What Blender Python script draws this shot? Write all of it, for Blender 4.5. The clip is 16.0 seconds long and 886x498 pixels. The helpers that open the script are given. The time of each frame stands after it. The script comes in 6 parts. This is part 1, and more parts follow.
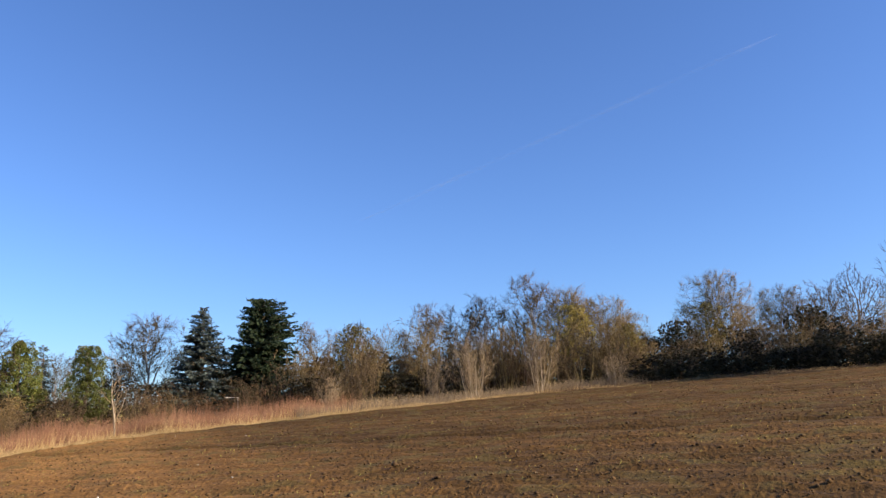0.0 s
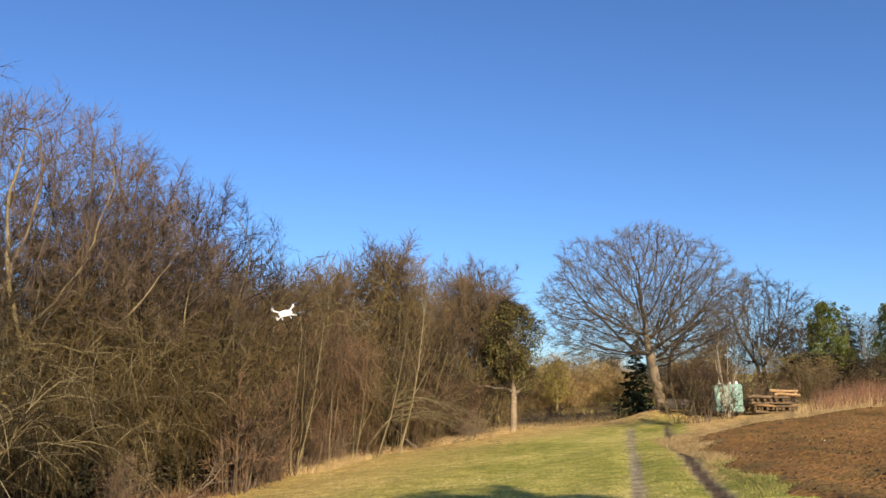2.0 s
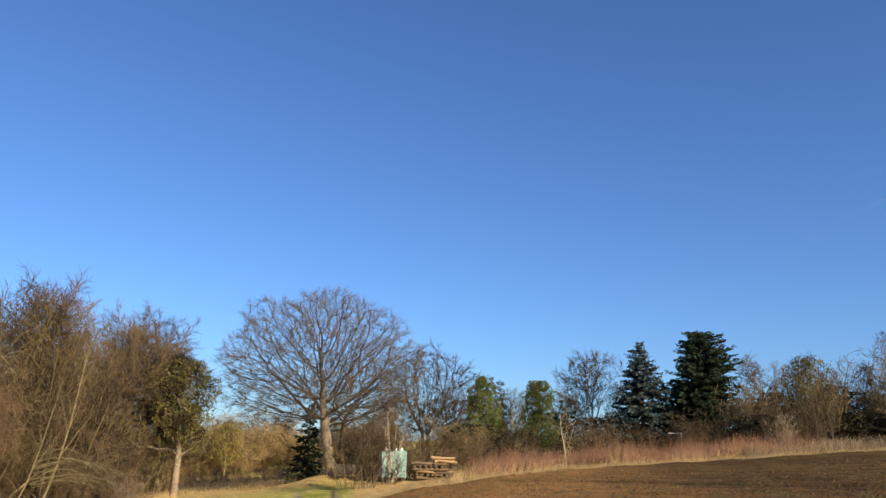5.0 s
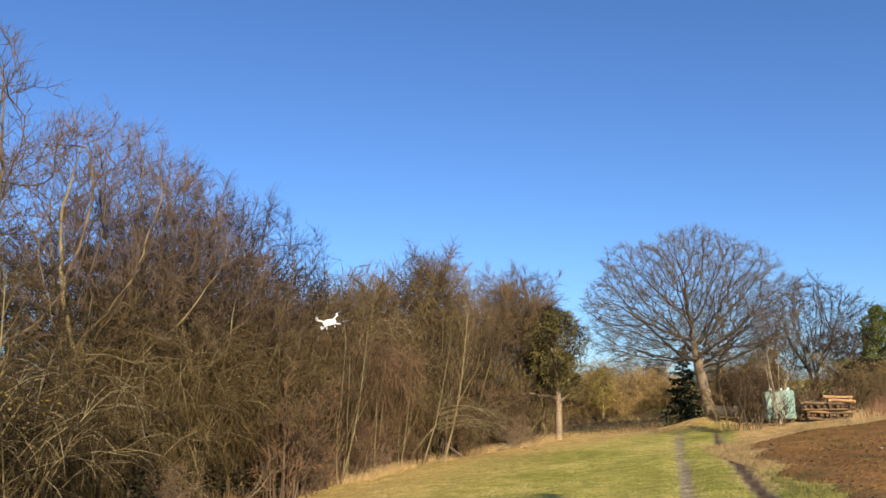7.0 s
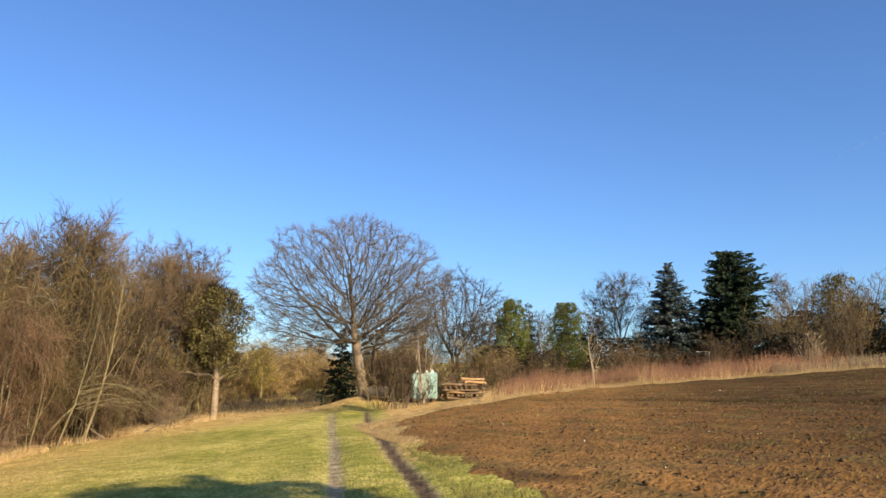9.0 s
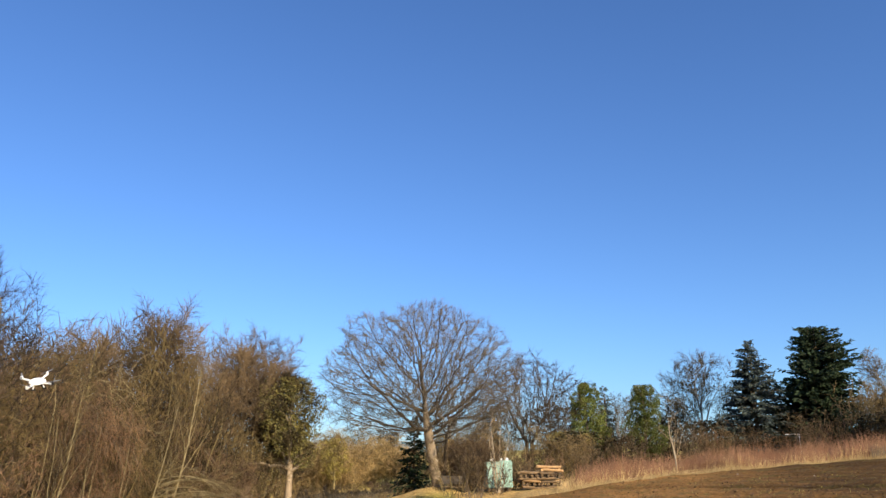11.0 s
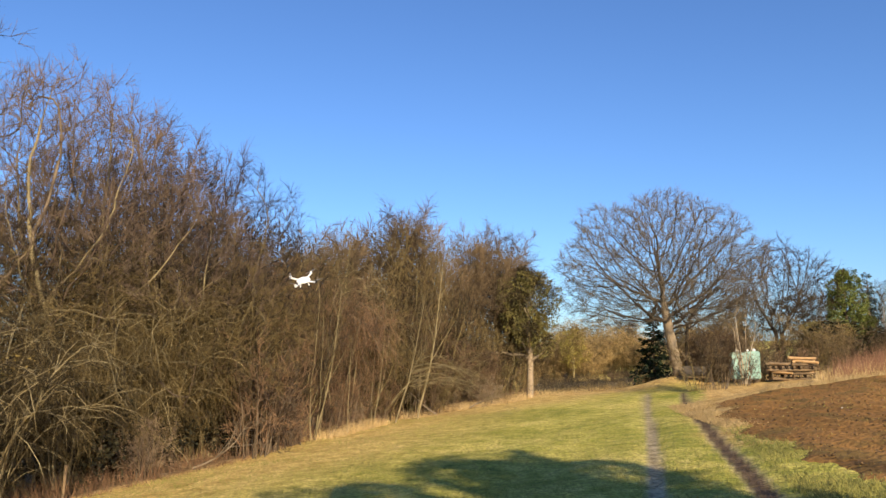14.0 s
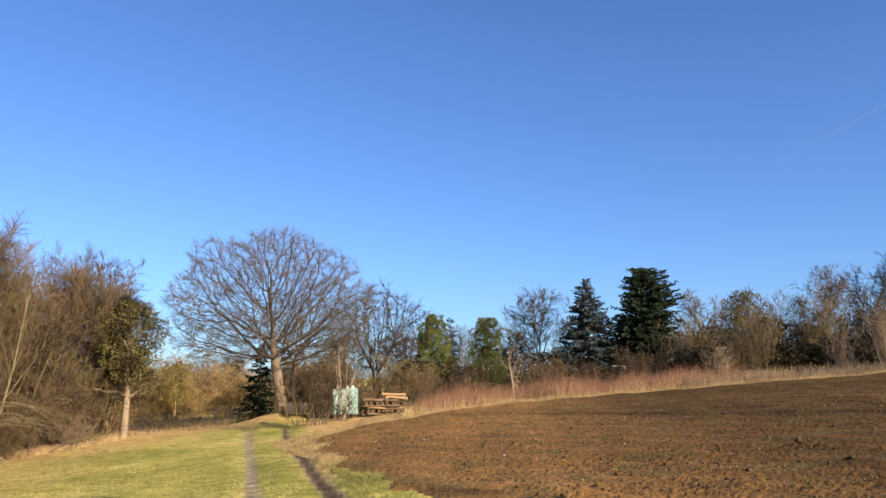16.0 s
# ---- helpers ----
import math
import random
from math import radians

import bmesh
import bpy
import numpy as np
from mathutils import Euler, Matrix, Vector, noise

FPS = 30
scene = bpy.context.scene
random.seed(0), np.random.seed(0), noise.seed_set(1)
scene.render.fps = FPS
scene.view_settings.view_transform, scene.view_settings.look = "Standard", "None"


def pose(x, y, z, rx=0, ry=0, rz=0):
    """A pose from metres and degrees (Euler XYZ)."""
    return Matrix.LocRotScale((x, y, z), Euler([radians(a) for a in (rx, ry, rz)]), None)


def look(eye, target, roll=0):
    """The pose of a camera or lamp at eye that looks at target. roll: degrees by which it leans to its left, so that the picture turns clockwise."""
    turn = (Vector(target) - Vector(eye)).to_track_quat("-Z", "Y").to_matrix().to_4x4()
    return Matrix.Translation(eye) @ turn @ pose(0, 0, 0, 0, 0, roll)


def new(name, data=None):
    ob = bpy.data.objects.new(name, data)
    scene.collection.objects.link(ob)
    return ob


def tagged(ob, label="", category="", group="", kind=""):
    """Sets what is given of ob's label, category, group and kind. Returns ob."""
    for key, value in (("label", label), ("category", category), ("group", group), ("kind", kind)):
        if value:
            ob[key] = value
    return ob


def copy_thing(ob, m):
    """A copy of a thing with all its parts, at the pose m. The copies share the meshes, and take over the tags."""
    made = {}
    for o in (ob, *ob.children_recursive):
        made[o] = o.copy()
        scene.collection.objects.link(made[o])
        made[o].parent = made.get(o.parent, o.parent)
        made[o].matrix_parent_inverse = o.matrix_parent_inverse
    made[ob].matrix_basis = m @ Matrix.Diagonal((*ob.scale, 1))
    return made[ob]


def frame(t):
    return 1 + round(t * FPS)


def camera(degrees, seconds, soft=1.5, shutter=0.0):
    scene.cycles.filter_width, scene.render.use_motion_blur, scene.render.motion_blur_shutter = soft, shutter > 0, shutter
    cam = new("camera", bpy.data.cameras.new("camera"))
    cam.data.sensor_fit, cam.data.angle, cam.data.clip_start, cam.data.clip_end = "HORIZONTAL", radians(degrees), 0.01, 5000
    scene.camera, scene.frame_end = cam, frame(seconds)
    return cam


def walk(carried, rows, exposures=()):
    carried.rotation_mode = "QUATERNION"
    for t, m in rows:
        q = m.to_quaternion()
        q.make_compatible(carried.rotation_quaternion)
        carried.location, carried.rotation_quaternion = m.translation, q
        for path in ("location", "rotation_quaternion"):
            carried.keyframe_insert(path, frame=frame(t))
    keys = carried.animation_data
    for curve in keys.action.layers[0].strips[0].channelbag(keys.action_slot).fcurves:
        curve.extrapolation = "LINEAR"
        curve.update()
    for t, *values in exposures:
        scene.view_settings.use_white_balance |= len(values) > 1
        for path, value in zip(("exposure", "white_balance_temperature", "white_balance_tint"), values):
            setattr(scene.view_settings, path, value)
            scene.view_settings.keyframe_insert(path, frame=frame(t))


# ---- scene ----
import collections

EYE = Vector((0.0, 0.0, 1.8))
cam = camera(59.27, 16.0, soft=1.5)
PATH = [  # seconds, heading from the y axis, pitch, lean to the right, all in degrees
    (0, 49.72, 11.95, 1.40), (0.4, 35.93, 11.72, 0.17), (0.5, 33.07, 11.58, -0.03), (0.7, 23.2, 11.58, -0.37), (0.8, 16.64, 11.59, -0.53), (0.9, 12.6, 11.69, -0.64),
    (1, 6.43, 11.79, -0.74), (1.1, 3.15, 11.68, -0.82), (1.2, -2.06, 11.58, -0.88), (1.5, -6.05, 10.56, -0.57), (2, -4.84, 9.81, 0.16),
    (2.5, -2.20, 9.71, 0.26), (3, -1.02, 12.35, 0.10), (3.2, 0.16, 13.97, -0.02), (3.7, 6.20, 15.00, -0.40),
    (4.3, 15.50, 15.20, -0.90), (4.9, 18.60, 14.60, -1.20), (5.3, 12.58, 14.27, -1.21), (5.5, 7.39, 14.36, -1.09),
    (5.7, 2.05, 14.1, -0.8), (6, -3.56, 13.66, -0.35), (6.5, -6.95, 12.49, 0.22), (7, -7.97, 10.39, 0.48), (7.5, -10.16, 7.49, 0.19),
    (8, -10.58, 5.82, 0.14), (8.2, -7.82, 6.15, 0.1), (8.4, -1.97, 6.94, 0.06), (8.5, 0.28, 7.12, 0.04), (8.6, 6.03, 7.7, -0.1), (8.7, 8.77, 7.68, -0.29), (9.2, 21.50, 10.20, -0.30),
    (9.8, 28.50, 12.60, -0.30), (10.4, 24.50, 14.30, -0.40), (10.8, 16.38, 14.98, -0.35), (11, 11.05, 15.13, 0.35),
    (11.2, 4.94, 14.93, 0.42), (11.5, -0.65, 14.62, 0.52), (12, -6.40, 14.07, 0.97), (12.5, -6.05, 12.98, 1.09), (13, -6.20, 11.20, 0.56),
    (13.5, -7.06, 8.33, 0.31), (14, -6.11, 7.40, 0.02), (14.5, 1.72, 9.32, -0.31), (14.6, 5.53, 9.58, -0.19), (14.8, 10.73, 10.05, 0.05), (15, 16.32, 10.32, 0.29),
    (15.2, 20.88, 10.28, 0.39), (15.5, 23.55, 10.23, 0.53), (16, 21.96, 10.04, -0.04),
]


def heading(az, el):
    a, e = radians(az), radians(el)
    return Vector((math.sin(a) * math.cos(e), math.cos(a) * math.cos(e), math.sin(e)))


walk(cam, [(t, look(EYE, EYE + heading(az, el) * 10.0, -lean)) for t, az, el, lean in PATH],
     [(0, 0.97, 6700, 17), (0.5, 0.87, 6700, 17), (1, 0.75, 6600, 14), (1.5, 0.63, 6580, 11), (2.5, 0.69, 6580, 11), (3.2, 0.67, 6580, 11), 
      (5.3, 0.59, 6580, 11), (6.5, 0.59, 6580, 11), (7, 0.64, 6580, 11), (7.5, 0.78, 6850, 11), (8, 0.95, 6850, 11), (8.5, 0.84, 6850, 11), (9.8, 0.9, 6850, 11), 
      (11, 0.79, 6580, 11), (11.5, 0.69, 6580, 11), (12, 0.6, 6580, 11), (13, 0.6, 6580, 11), (13.5, 0.72, 6850, 11), (14, 0.78, 6850, 11), (14.5, 0.79, 6750, 13), (15, 0.84, 6650, 16), (16, 0.85, 6650, 16)])

# ---- light ----
SUN_AZ, SUN_EL = 155.0, 25.0
world = bpy.data.worlds.new("world")
scene.world = world
world.use_nodes = True
sky = world.node_tree.nodes.new("ShaderNodeTexSky")
sky.sky_type = "NISHITA"
sky.sun_disc = False
sky.sun_elevation, sky.sun_rotation = radians(SUN_EL), radians(SUN_AZ)
sky.air_density, sky.dust_density, sky.ozone_density = 1.0, 0.5, 4.6
background = world.node_tree.nodes["Background"]
background.inputs["Strength"].default_value = 0.080
clear = world.node_tree.nodes.new("ShaderNodeMix")  # a clear winter sky, a purer blue than the model's
clear.data_type, clear.blend_type = "RGBA", "MULTIPLY"
clear.inputs["Factor"].default_value = 1.0
clear.inputs["B"].default_value = (0.765, 1.0, 1.31, 1)
world.node_tree.links.new(sky.outputs[0], clear.inputs["A"])
world.node_tree.links.new(clear.outputs["Result"], background.inputs["Color"])
sun = new("sun", bpy.data.lights.new("sun", "SUN"))
sun.data.energy, sun.data.angle, sun.data.color = 5.0, radians(0.5), (1.0, 0.85, 0.62)
sun.matrix_world = look(heading(SUN_AZ, SUN_EL) * 100.0, (0, 0, 0))


# ---- materials ----
def mat(name, a, b, scale=6.0, fine=60.0, rough=0.85, bump=0.3, metal=0.0, vary=0.15, through_light=0.0, spec=0.3):
    """Two colours mixed by noise at two scales, with fine relief; each object a little lighter or darker."""
    m = bpy.data.materials.new(name)
    m.use_nodes = True
    n, l = m.node_tree.nodes, m.node_tree.links
    p = n["Principled BSDF"]
    tc = n.new("ShaderNodeTexCoord")
    n1, n2 = n.new("ShaderNodeTexNoise"), n.new("ShaderNodeTexNoise")
    for q, s in ((n1, scale), (n2, fine)):
        q.inputs["Scale"].default_value = s
        q.inputs["Detail"].default_value = 5.0
        l.new(tc.outputs["Object"], q.inputs["Vector"])
    add = n.new("ShaderNodeMath"); add.operation = "MULTIPLY_ADD"; add.inputs[1].default_value = 0.5
    half = n.new("ShaderNodeMath"); half.operation = "MULTIPLY"; half.inputs[1].default_value = 0.5
    l.new(n2.outputs["Fac"], half.inputs[0])
    l.new(n1.outputs["Fac"], add.inputs[0]); l.new(half.outputs[0], add.inputs[2])
    ramp = n.new("ShaderNodeValToRGB")
    ramp.color_ramp.elements[0].position, ramp.color_ramp.elements[1].position = 0.36, 0.64
    ramp.color_ramp.elements[0].color, ramp.color_ramp.elements[1].color = (*a, 1), (*b, 1)
    l.new(add.outputs[0], ramp.inputs["Fac"])
    info = n.new("ShaderNodeObjectInfo")
    geo = n.new("ShaderNodeNewGeometry")
    both = n.new("ShaderNodeMath"); both.operation = "ADD"
    lot = n.new("ShaderNodeMath"); lot.operation = "MULTIPLY_ADD"; lot.inputs[1].default_value, lot.inputs[2].default_value = 1.6, -0.3
    l.new(info.outputs["Random"], lot.inputs[0]); l.new(lot.outputs[0], both.inputs[0]); l.new(geo.outputs["Random Per Island"], both.inputs[1])
    rng = n.new("ShaderNodeMapRange")
    rng.inputs["From Max"].default_value = 2.0
    rng.inputs["To Min"].default_value, rng.inputs["To Max"].default_value = 1.0 - 2 * vary, 1.0 + 2 * vary
    l.new(both.outputs[0], rng.inputs["Value"])
    hsv = n.new("ShaderNodeHueSaturation")
    l.new(rng.outputs[0], hsv.inputs["Value"]); l.new(ramp.outputs[0], hsv.inputs["Color"])
    l.new(hsv.outputs[0], p.inputs["Base Color"])
    p.inputs["Roughness"].default_value, p.inputs["Metallic"].default_value = rough, metal
    p.inputs["Specular IOR Level"].default_value = spec
    if bump:
        bp = n.new("ShaderNodeBump")
        bp.inputs["Strength"].default_value, bp.inputs["Distance"].default_value = bump, 0.02
        l.new(add.outputs[0], bp.inputs["Height"]); l.new(bp.outputs[0], p.inputs["Normal"])
    if through_light:
        tr = n.new("ShaderNodeBsdfTranslucent")
        mix = n.new("ShaderNodeMixShader"); mix.inputs[0].default_value = through_light
        l.new(hsv.outputs[0], tr.inputs["Color"])
        l.new(p.outputs[0], mix.inputs[1]); l.new(tr.outputs[0], mix.inputs[2])
        l.new(mix.outputs[0], n["Material Output"].inputs["Surface"])
    return m


BARK_OAK = mat("oak_bark", (0.041, 0.031, 0.021), (0.126, 0.095, 0.061), 5, 40, bump=0.8)
BARK_BROWN = mat("brown_bark", (0.075, 0.055, 0.035), (0.19, 0.14, 0.09), 5, 40, bump=0.6)
BARK_OLIVE = mat("mossy_bark", (0.10, 0.08, 0.034), (0.27, 0.205, 0.088), 4, 40, bump=0.6)
BARK_PALE = mat("pale_bark", (0.26, 0.205, 0.135), (0.44, 0.36, 0.25), 4, 40, bump=0.5)
BARK_GREY = mat("grey_bark", (0.15, 0.13, 0.11), (0.34, 0.30, 0.25), 5, 40, bump=0.7)
TWIG_OAK = mat("oak_twigs", (0.062, 0.048, 0.030), (0.140, 0.111, 0.071), 3, 30, bump=0, vary=0.3)
TWIG_BROWN = mat("brown_twigs", (0.056, 0.039, 0.018), (0.136, 0.093, 0.046), 2, 30, bump=0, vary=0.44)
TWIG_PURPLE = mat("purplish_brown_twigs", (0.060, 0.041, 0.028), (0.139, 0.096, 0.067), 2, 30, bump=0, vary=0.44)
TWIG_OLIVE = mat("olive_twigs", (0.060, 0.042, 0.015), (0.135, 0.096, 0.038), 2, 30, bump=0, vary=0.44)
TWIG_RED = mat("reddish_twigs", (0.082, 0.047, 0.026), (0.180, 0.108, 0.059), 2, 30, bump=0, vary=0.44)
TWIG_RUST = mat("rust_brown_weeds", (0.075, 0.040, 0.020), (0.18, 0.10, 0.052), 2, 30, bump=0, vary=0.35)
TWIG_WARM = mat("warm_brown_twigs", (0.070, 0.047, 0.025), (0.154, 0.105, 0.057), 2, 30, bump=0, vary=0.44)
TWIG_PINK = mat("pinkish_bramble_stems", (0.123, 0.083, 0.050), (0.234, 0.165, 0.104), 2, 30, bump=0, vary=0.3)
BARK_MOSS = mat("pale_mossy_bark", (0.131, 0.105, 0.055), (0.290, 0.230, 0.124), 4, 40, bump=0.5)
TWIG_GOLD = mat("golden_brown_twigs", (0.180, 0.120, 0.050), (0.343, 0.236, 0.099), 2, 30, bump=0, vary=0.3)
TWIG_PALE = mat("pale_twigs", (0.19, 0.135, 0.08), (0.33, 0.25, 0.15), 2, 30, bump=0, vary=0.2)
LEAF_SPRUCE = mat("blue_green_needles", (0.023, 0.039, 0.034), (0.117, 0.148, 0.136), 2, 20, bump=0, vary=0.3, through_light=0.15)
LEAF_PINE = mat("dark_green_needles", (0.012, 0.026, 0.012), (0.04, 0.062, 0.026), 2, 20, bump=0, vary=0.3, through_light=0.15)
LEAF_IVY = mat("ivy_leaves", (0.043, 0.061, 0.012), (0.145, 0.157, 0.034), 2, 20, rough=0.6, bump=0, vary=0.3, through_light=0.2)
LEAF_OLIVE = mat("olive_ivy_leaves", (0.057, 0.058, 0.018), (0.198, 0.162, 0.044), 2, 20, rough=0.6, bump=0, vary=0.35, through_light=0.15)
LEAF_YELLOW = mat("yellow_green_leaves", (0.13, 0.11, 0.025), (0.30, 0.24, 0.06), 2, 20, rough=0.7, bump=0, vary=0.3, through_light=0.25)
LEAF_BEECH = mat("yellow_brown_leaves", (0.15, 0.105, 0.03), (0.31, 0.225, 0.075), 2, 20, rough=0.7, bump=0, vary=0.3, through_light=0.2)
# near-black leaves: the shade of hedge and undergrowth is in this colour
LEAF_SHADE = mat("shaded_hedge_leaves", (0.014, 0.014, 0.007), (0.042, 0.036, 0.016), 2, 20, bump=0, vary=0.3, through_light=0.1)
STRAW = mat("dry_grass", (0.405, 0.273, 0.114), (0.616, 0.449, 0.220), 1.5, 20, bump=0, vary=0.22, through_light=0.25)
RED_STEM = mat("red_brown_stems", (0.175, 0.080, 0.043), (0.368, 0.196, 0.109), 0.6, 12, bump=0, vary=0.22, through_light=0.15)
GRASS = mat("meadow_grass", (0.20, 0.225, 0.04), (0.52, 0.44, 0.13), 0.5, 4, bump=0, vary=0.25, through_light=0.3)
WEED = mat("green_weeds", (0.16, 0.17, 0.04), (0.33, 0.30, 0.09), 1.5, 12, bump=0, vary=0.25, through_light=0.3)
CLOD = mat("clod_soil", (0.075, 0.043, 0.018), (0.165, 0.098, 0.04), 3, 30, rough=0.95, bump=0.6, vary=0.2)
STONE = mat("pale_stone", (0.45, 0.42, 0.36), (0.70, 0.66, 0.58), 8, 60)
WOOD_CUT = mat("cut_wood", (0.27, 0.155, 0.065), (0.47, 0.30, 0.145), 6, 50, bump=0.3, vary=0.25)
WOOD_GREY = mat("weathered_wood", (0.080, 0.053, 0.029), (0.184, 0.124, 0.068), 6, 50, bump=0.4, vary=0.2)
WOOD_DARK = mat("dark_wood", (0.035, 0.028, 0.022), (0.08, 0.065, 0.05), 6, 50, bump=0.4)
BARK_TAN = mat("tan_bark", (0.147, 0.109, 0.072), (0.284, 0.218, 0.143), 4, 40, bump=0.6)
TARP = mat("green_tarpaulin", (0.19, 0.33, 0.275), (0.28, 0.42, 0.365), 2.5, 25, rough=0.5, bump=0.25, vary=0.03)
WHITE = mat("white_plastic", (0.72, 0.72, 0.71), (0.84, 0.84, 0.83), 8, 60, rough=0.35, bump=0.03, vary=0.02, spec=0.5)
WHITE_PAINT = mat("white_paint", (0.66, 0.64, 0.60), (0.82, 0.81, 0.78), 6, 50, rough=0.5, bump=0.1, vary=0.03)
BLACK = mat("black_plastic", (0.012, 0.012, 0.013), (0.03, 0.03, 0.032), 8, 60, rough=0.45, bump=0.03, vary=0.03)
PROP = mat("grey_blades", (0.10, 0.11, 0.13), (0.20, 0.21, 0.24), 8, 60, rough=0.4, bump=0.02, vary=0.03)
FAR_WOOD = mat("far_woodland", (0.09, 0.075, 0.06), (0.19, 0.15, 0.10), 0.05, 0.6, bump=0.4)


def ground_material():
    """Meadow grass, dry grass and mud, mixed by the ground's own cover map and by noise at several sizes."""
    m = bpy.data.materials.new("meadow_ground")
    m.use_nodes = True
    n, l = m.node_tree.nodes, m.node_tree.links
    p = n["Principled BSDF"]
    tc = n.new("ShaderNodeTexCoord")

    def noise_of(scale, detail=6.0):
        q = n.new("ShaderNodeTexNoise")
        q.inputs["Scale"].default_value, q.inputs["Detail"].default_value = scale, detail
        l.new(tc.outputs["Object"], q.inputs["Vector"])
        return q.outputs["Fac"]

    def ramp_of(fac, *stops):
        r = n.new("ShaderNodeValToRGB")
        r.color_ramp.elements[0].position, r.color_ramp.elements[0].color = stops[0][0], (*stops[0][1], 1)
        r.color_ramp.elements[1].position, r.color_ramp.elements[1].color = stops[-1][0], (*stops[-1][1], 1)
        for pos, c in stops[1:-1]:
            r.color_ramp.elements.new(pos).color = (*c, 1)
        l.new(fac, r.inputs["Fac"])
        return r.outputs["Color"]

    def mixed(fac, a, b):
        q = n.new("ShaderNodeMix"); q.data_type = "RGBA"
        l.new(fac, q.inputs["Factor"]); l.new(a, q.inputs["A"]); l.new(b, q.inputs["B"])
        return q.outputs["Result"]

    big, mid, small = noise_of(0.22), noise_of(2.6, 9.0), noise_of(15.0, 8.0)
    avg = n.new("ShaderNodeMath"); avg.operation = "MULTIPLY_ADD"; avg.inputs[1].default_value = 0.55
    half = n.new("ShaderNodeMath"); half.operation = "MULTIPLY"; half.inputs[1].default_value = 0.45
    l.new(mid, half.inputs[0]); l.new(big, avg.inputs[0]); l.new(half.outputs[0], avg.inputs[2])
    grass = ramp_of(avg.outputs[0], (0.34, (0.19, 0.22, 0.036)), (0.45, (0.35, 0.335, 0.06)), (0.55, (0.56, 0.475, 0.12)), (0.68, (0.74, 0.58, 0.20)))
    grain = ramp_of(small, (0.3, (0.45, 0.45, 0.45)), (0.7, (1.25, 1.25, 1.25)))
    mul = n.new("ShaderNodeMix"); mul.data_type = "RGBA"; mul.blend_type = "MULTIPLY"; mul.inputs["Factor"].default_value = 1.0
    dry = ramp_of(mid, (0.3, (0.47, 0.285, 0.095)), (0.7, (0.76, 0.52, 0.21)))
    mud = ramp_of(mid, (0.35, (0.27, 0.20, 0.125)), (0.65, (0.50, 0.40, 0.28)))
    cover = n.new("ShaderNodeVertexColor"); cover.layer_name = "cover"
    sep = n.new("ShaderNodeSeparateColor")
    l.new(cover.outputs["Color"], sep.inputs[0])
    c = mixed(sep.outputs[0], grass, dry)
    damp = ramp_of(mid, (0.35, (0.075, 0.048, 0.027)), (0.65, (0.16, 0.105, 0.06)))
    c = mixed(sep.outputs[1], c, mixed(sep.outputs[2], mud, damp))
    l.new(c, mul.inputs["A"]); l.new(grain, mul.inputs["B"])
    l.new(mul.outputs["Result"], p.inputs["Base Color"])
    p.inputs["Roughness"].default_value = 0.9
    p.inputs["Specular IOR Level"].default_value = 0.15
    bp = n.new("ShaderNodeBump")
    bp.inputs["Strength"].default_value, bp.inputs["Distance"].default_value = 0.9, 0.06
    l.new(small, bp.inputs["Height"]); l.new(bp.outputs[0], p.inputs["Normal"])
    return m


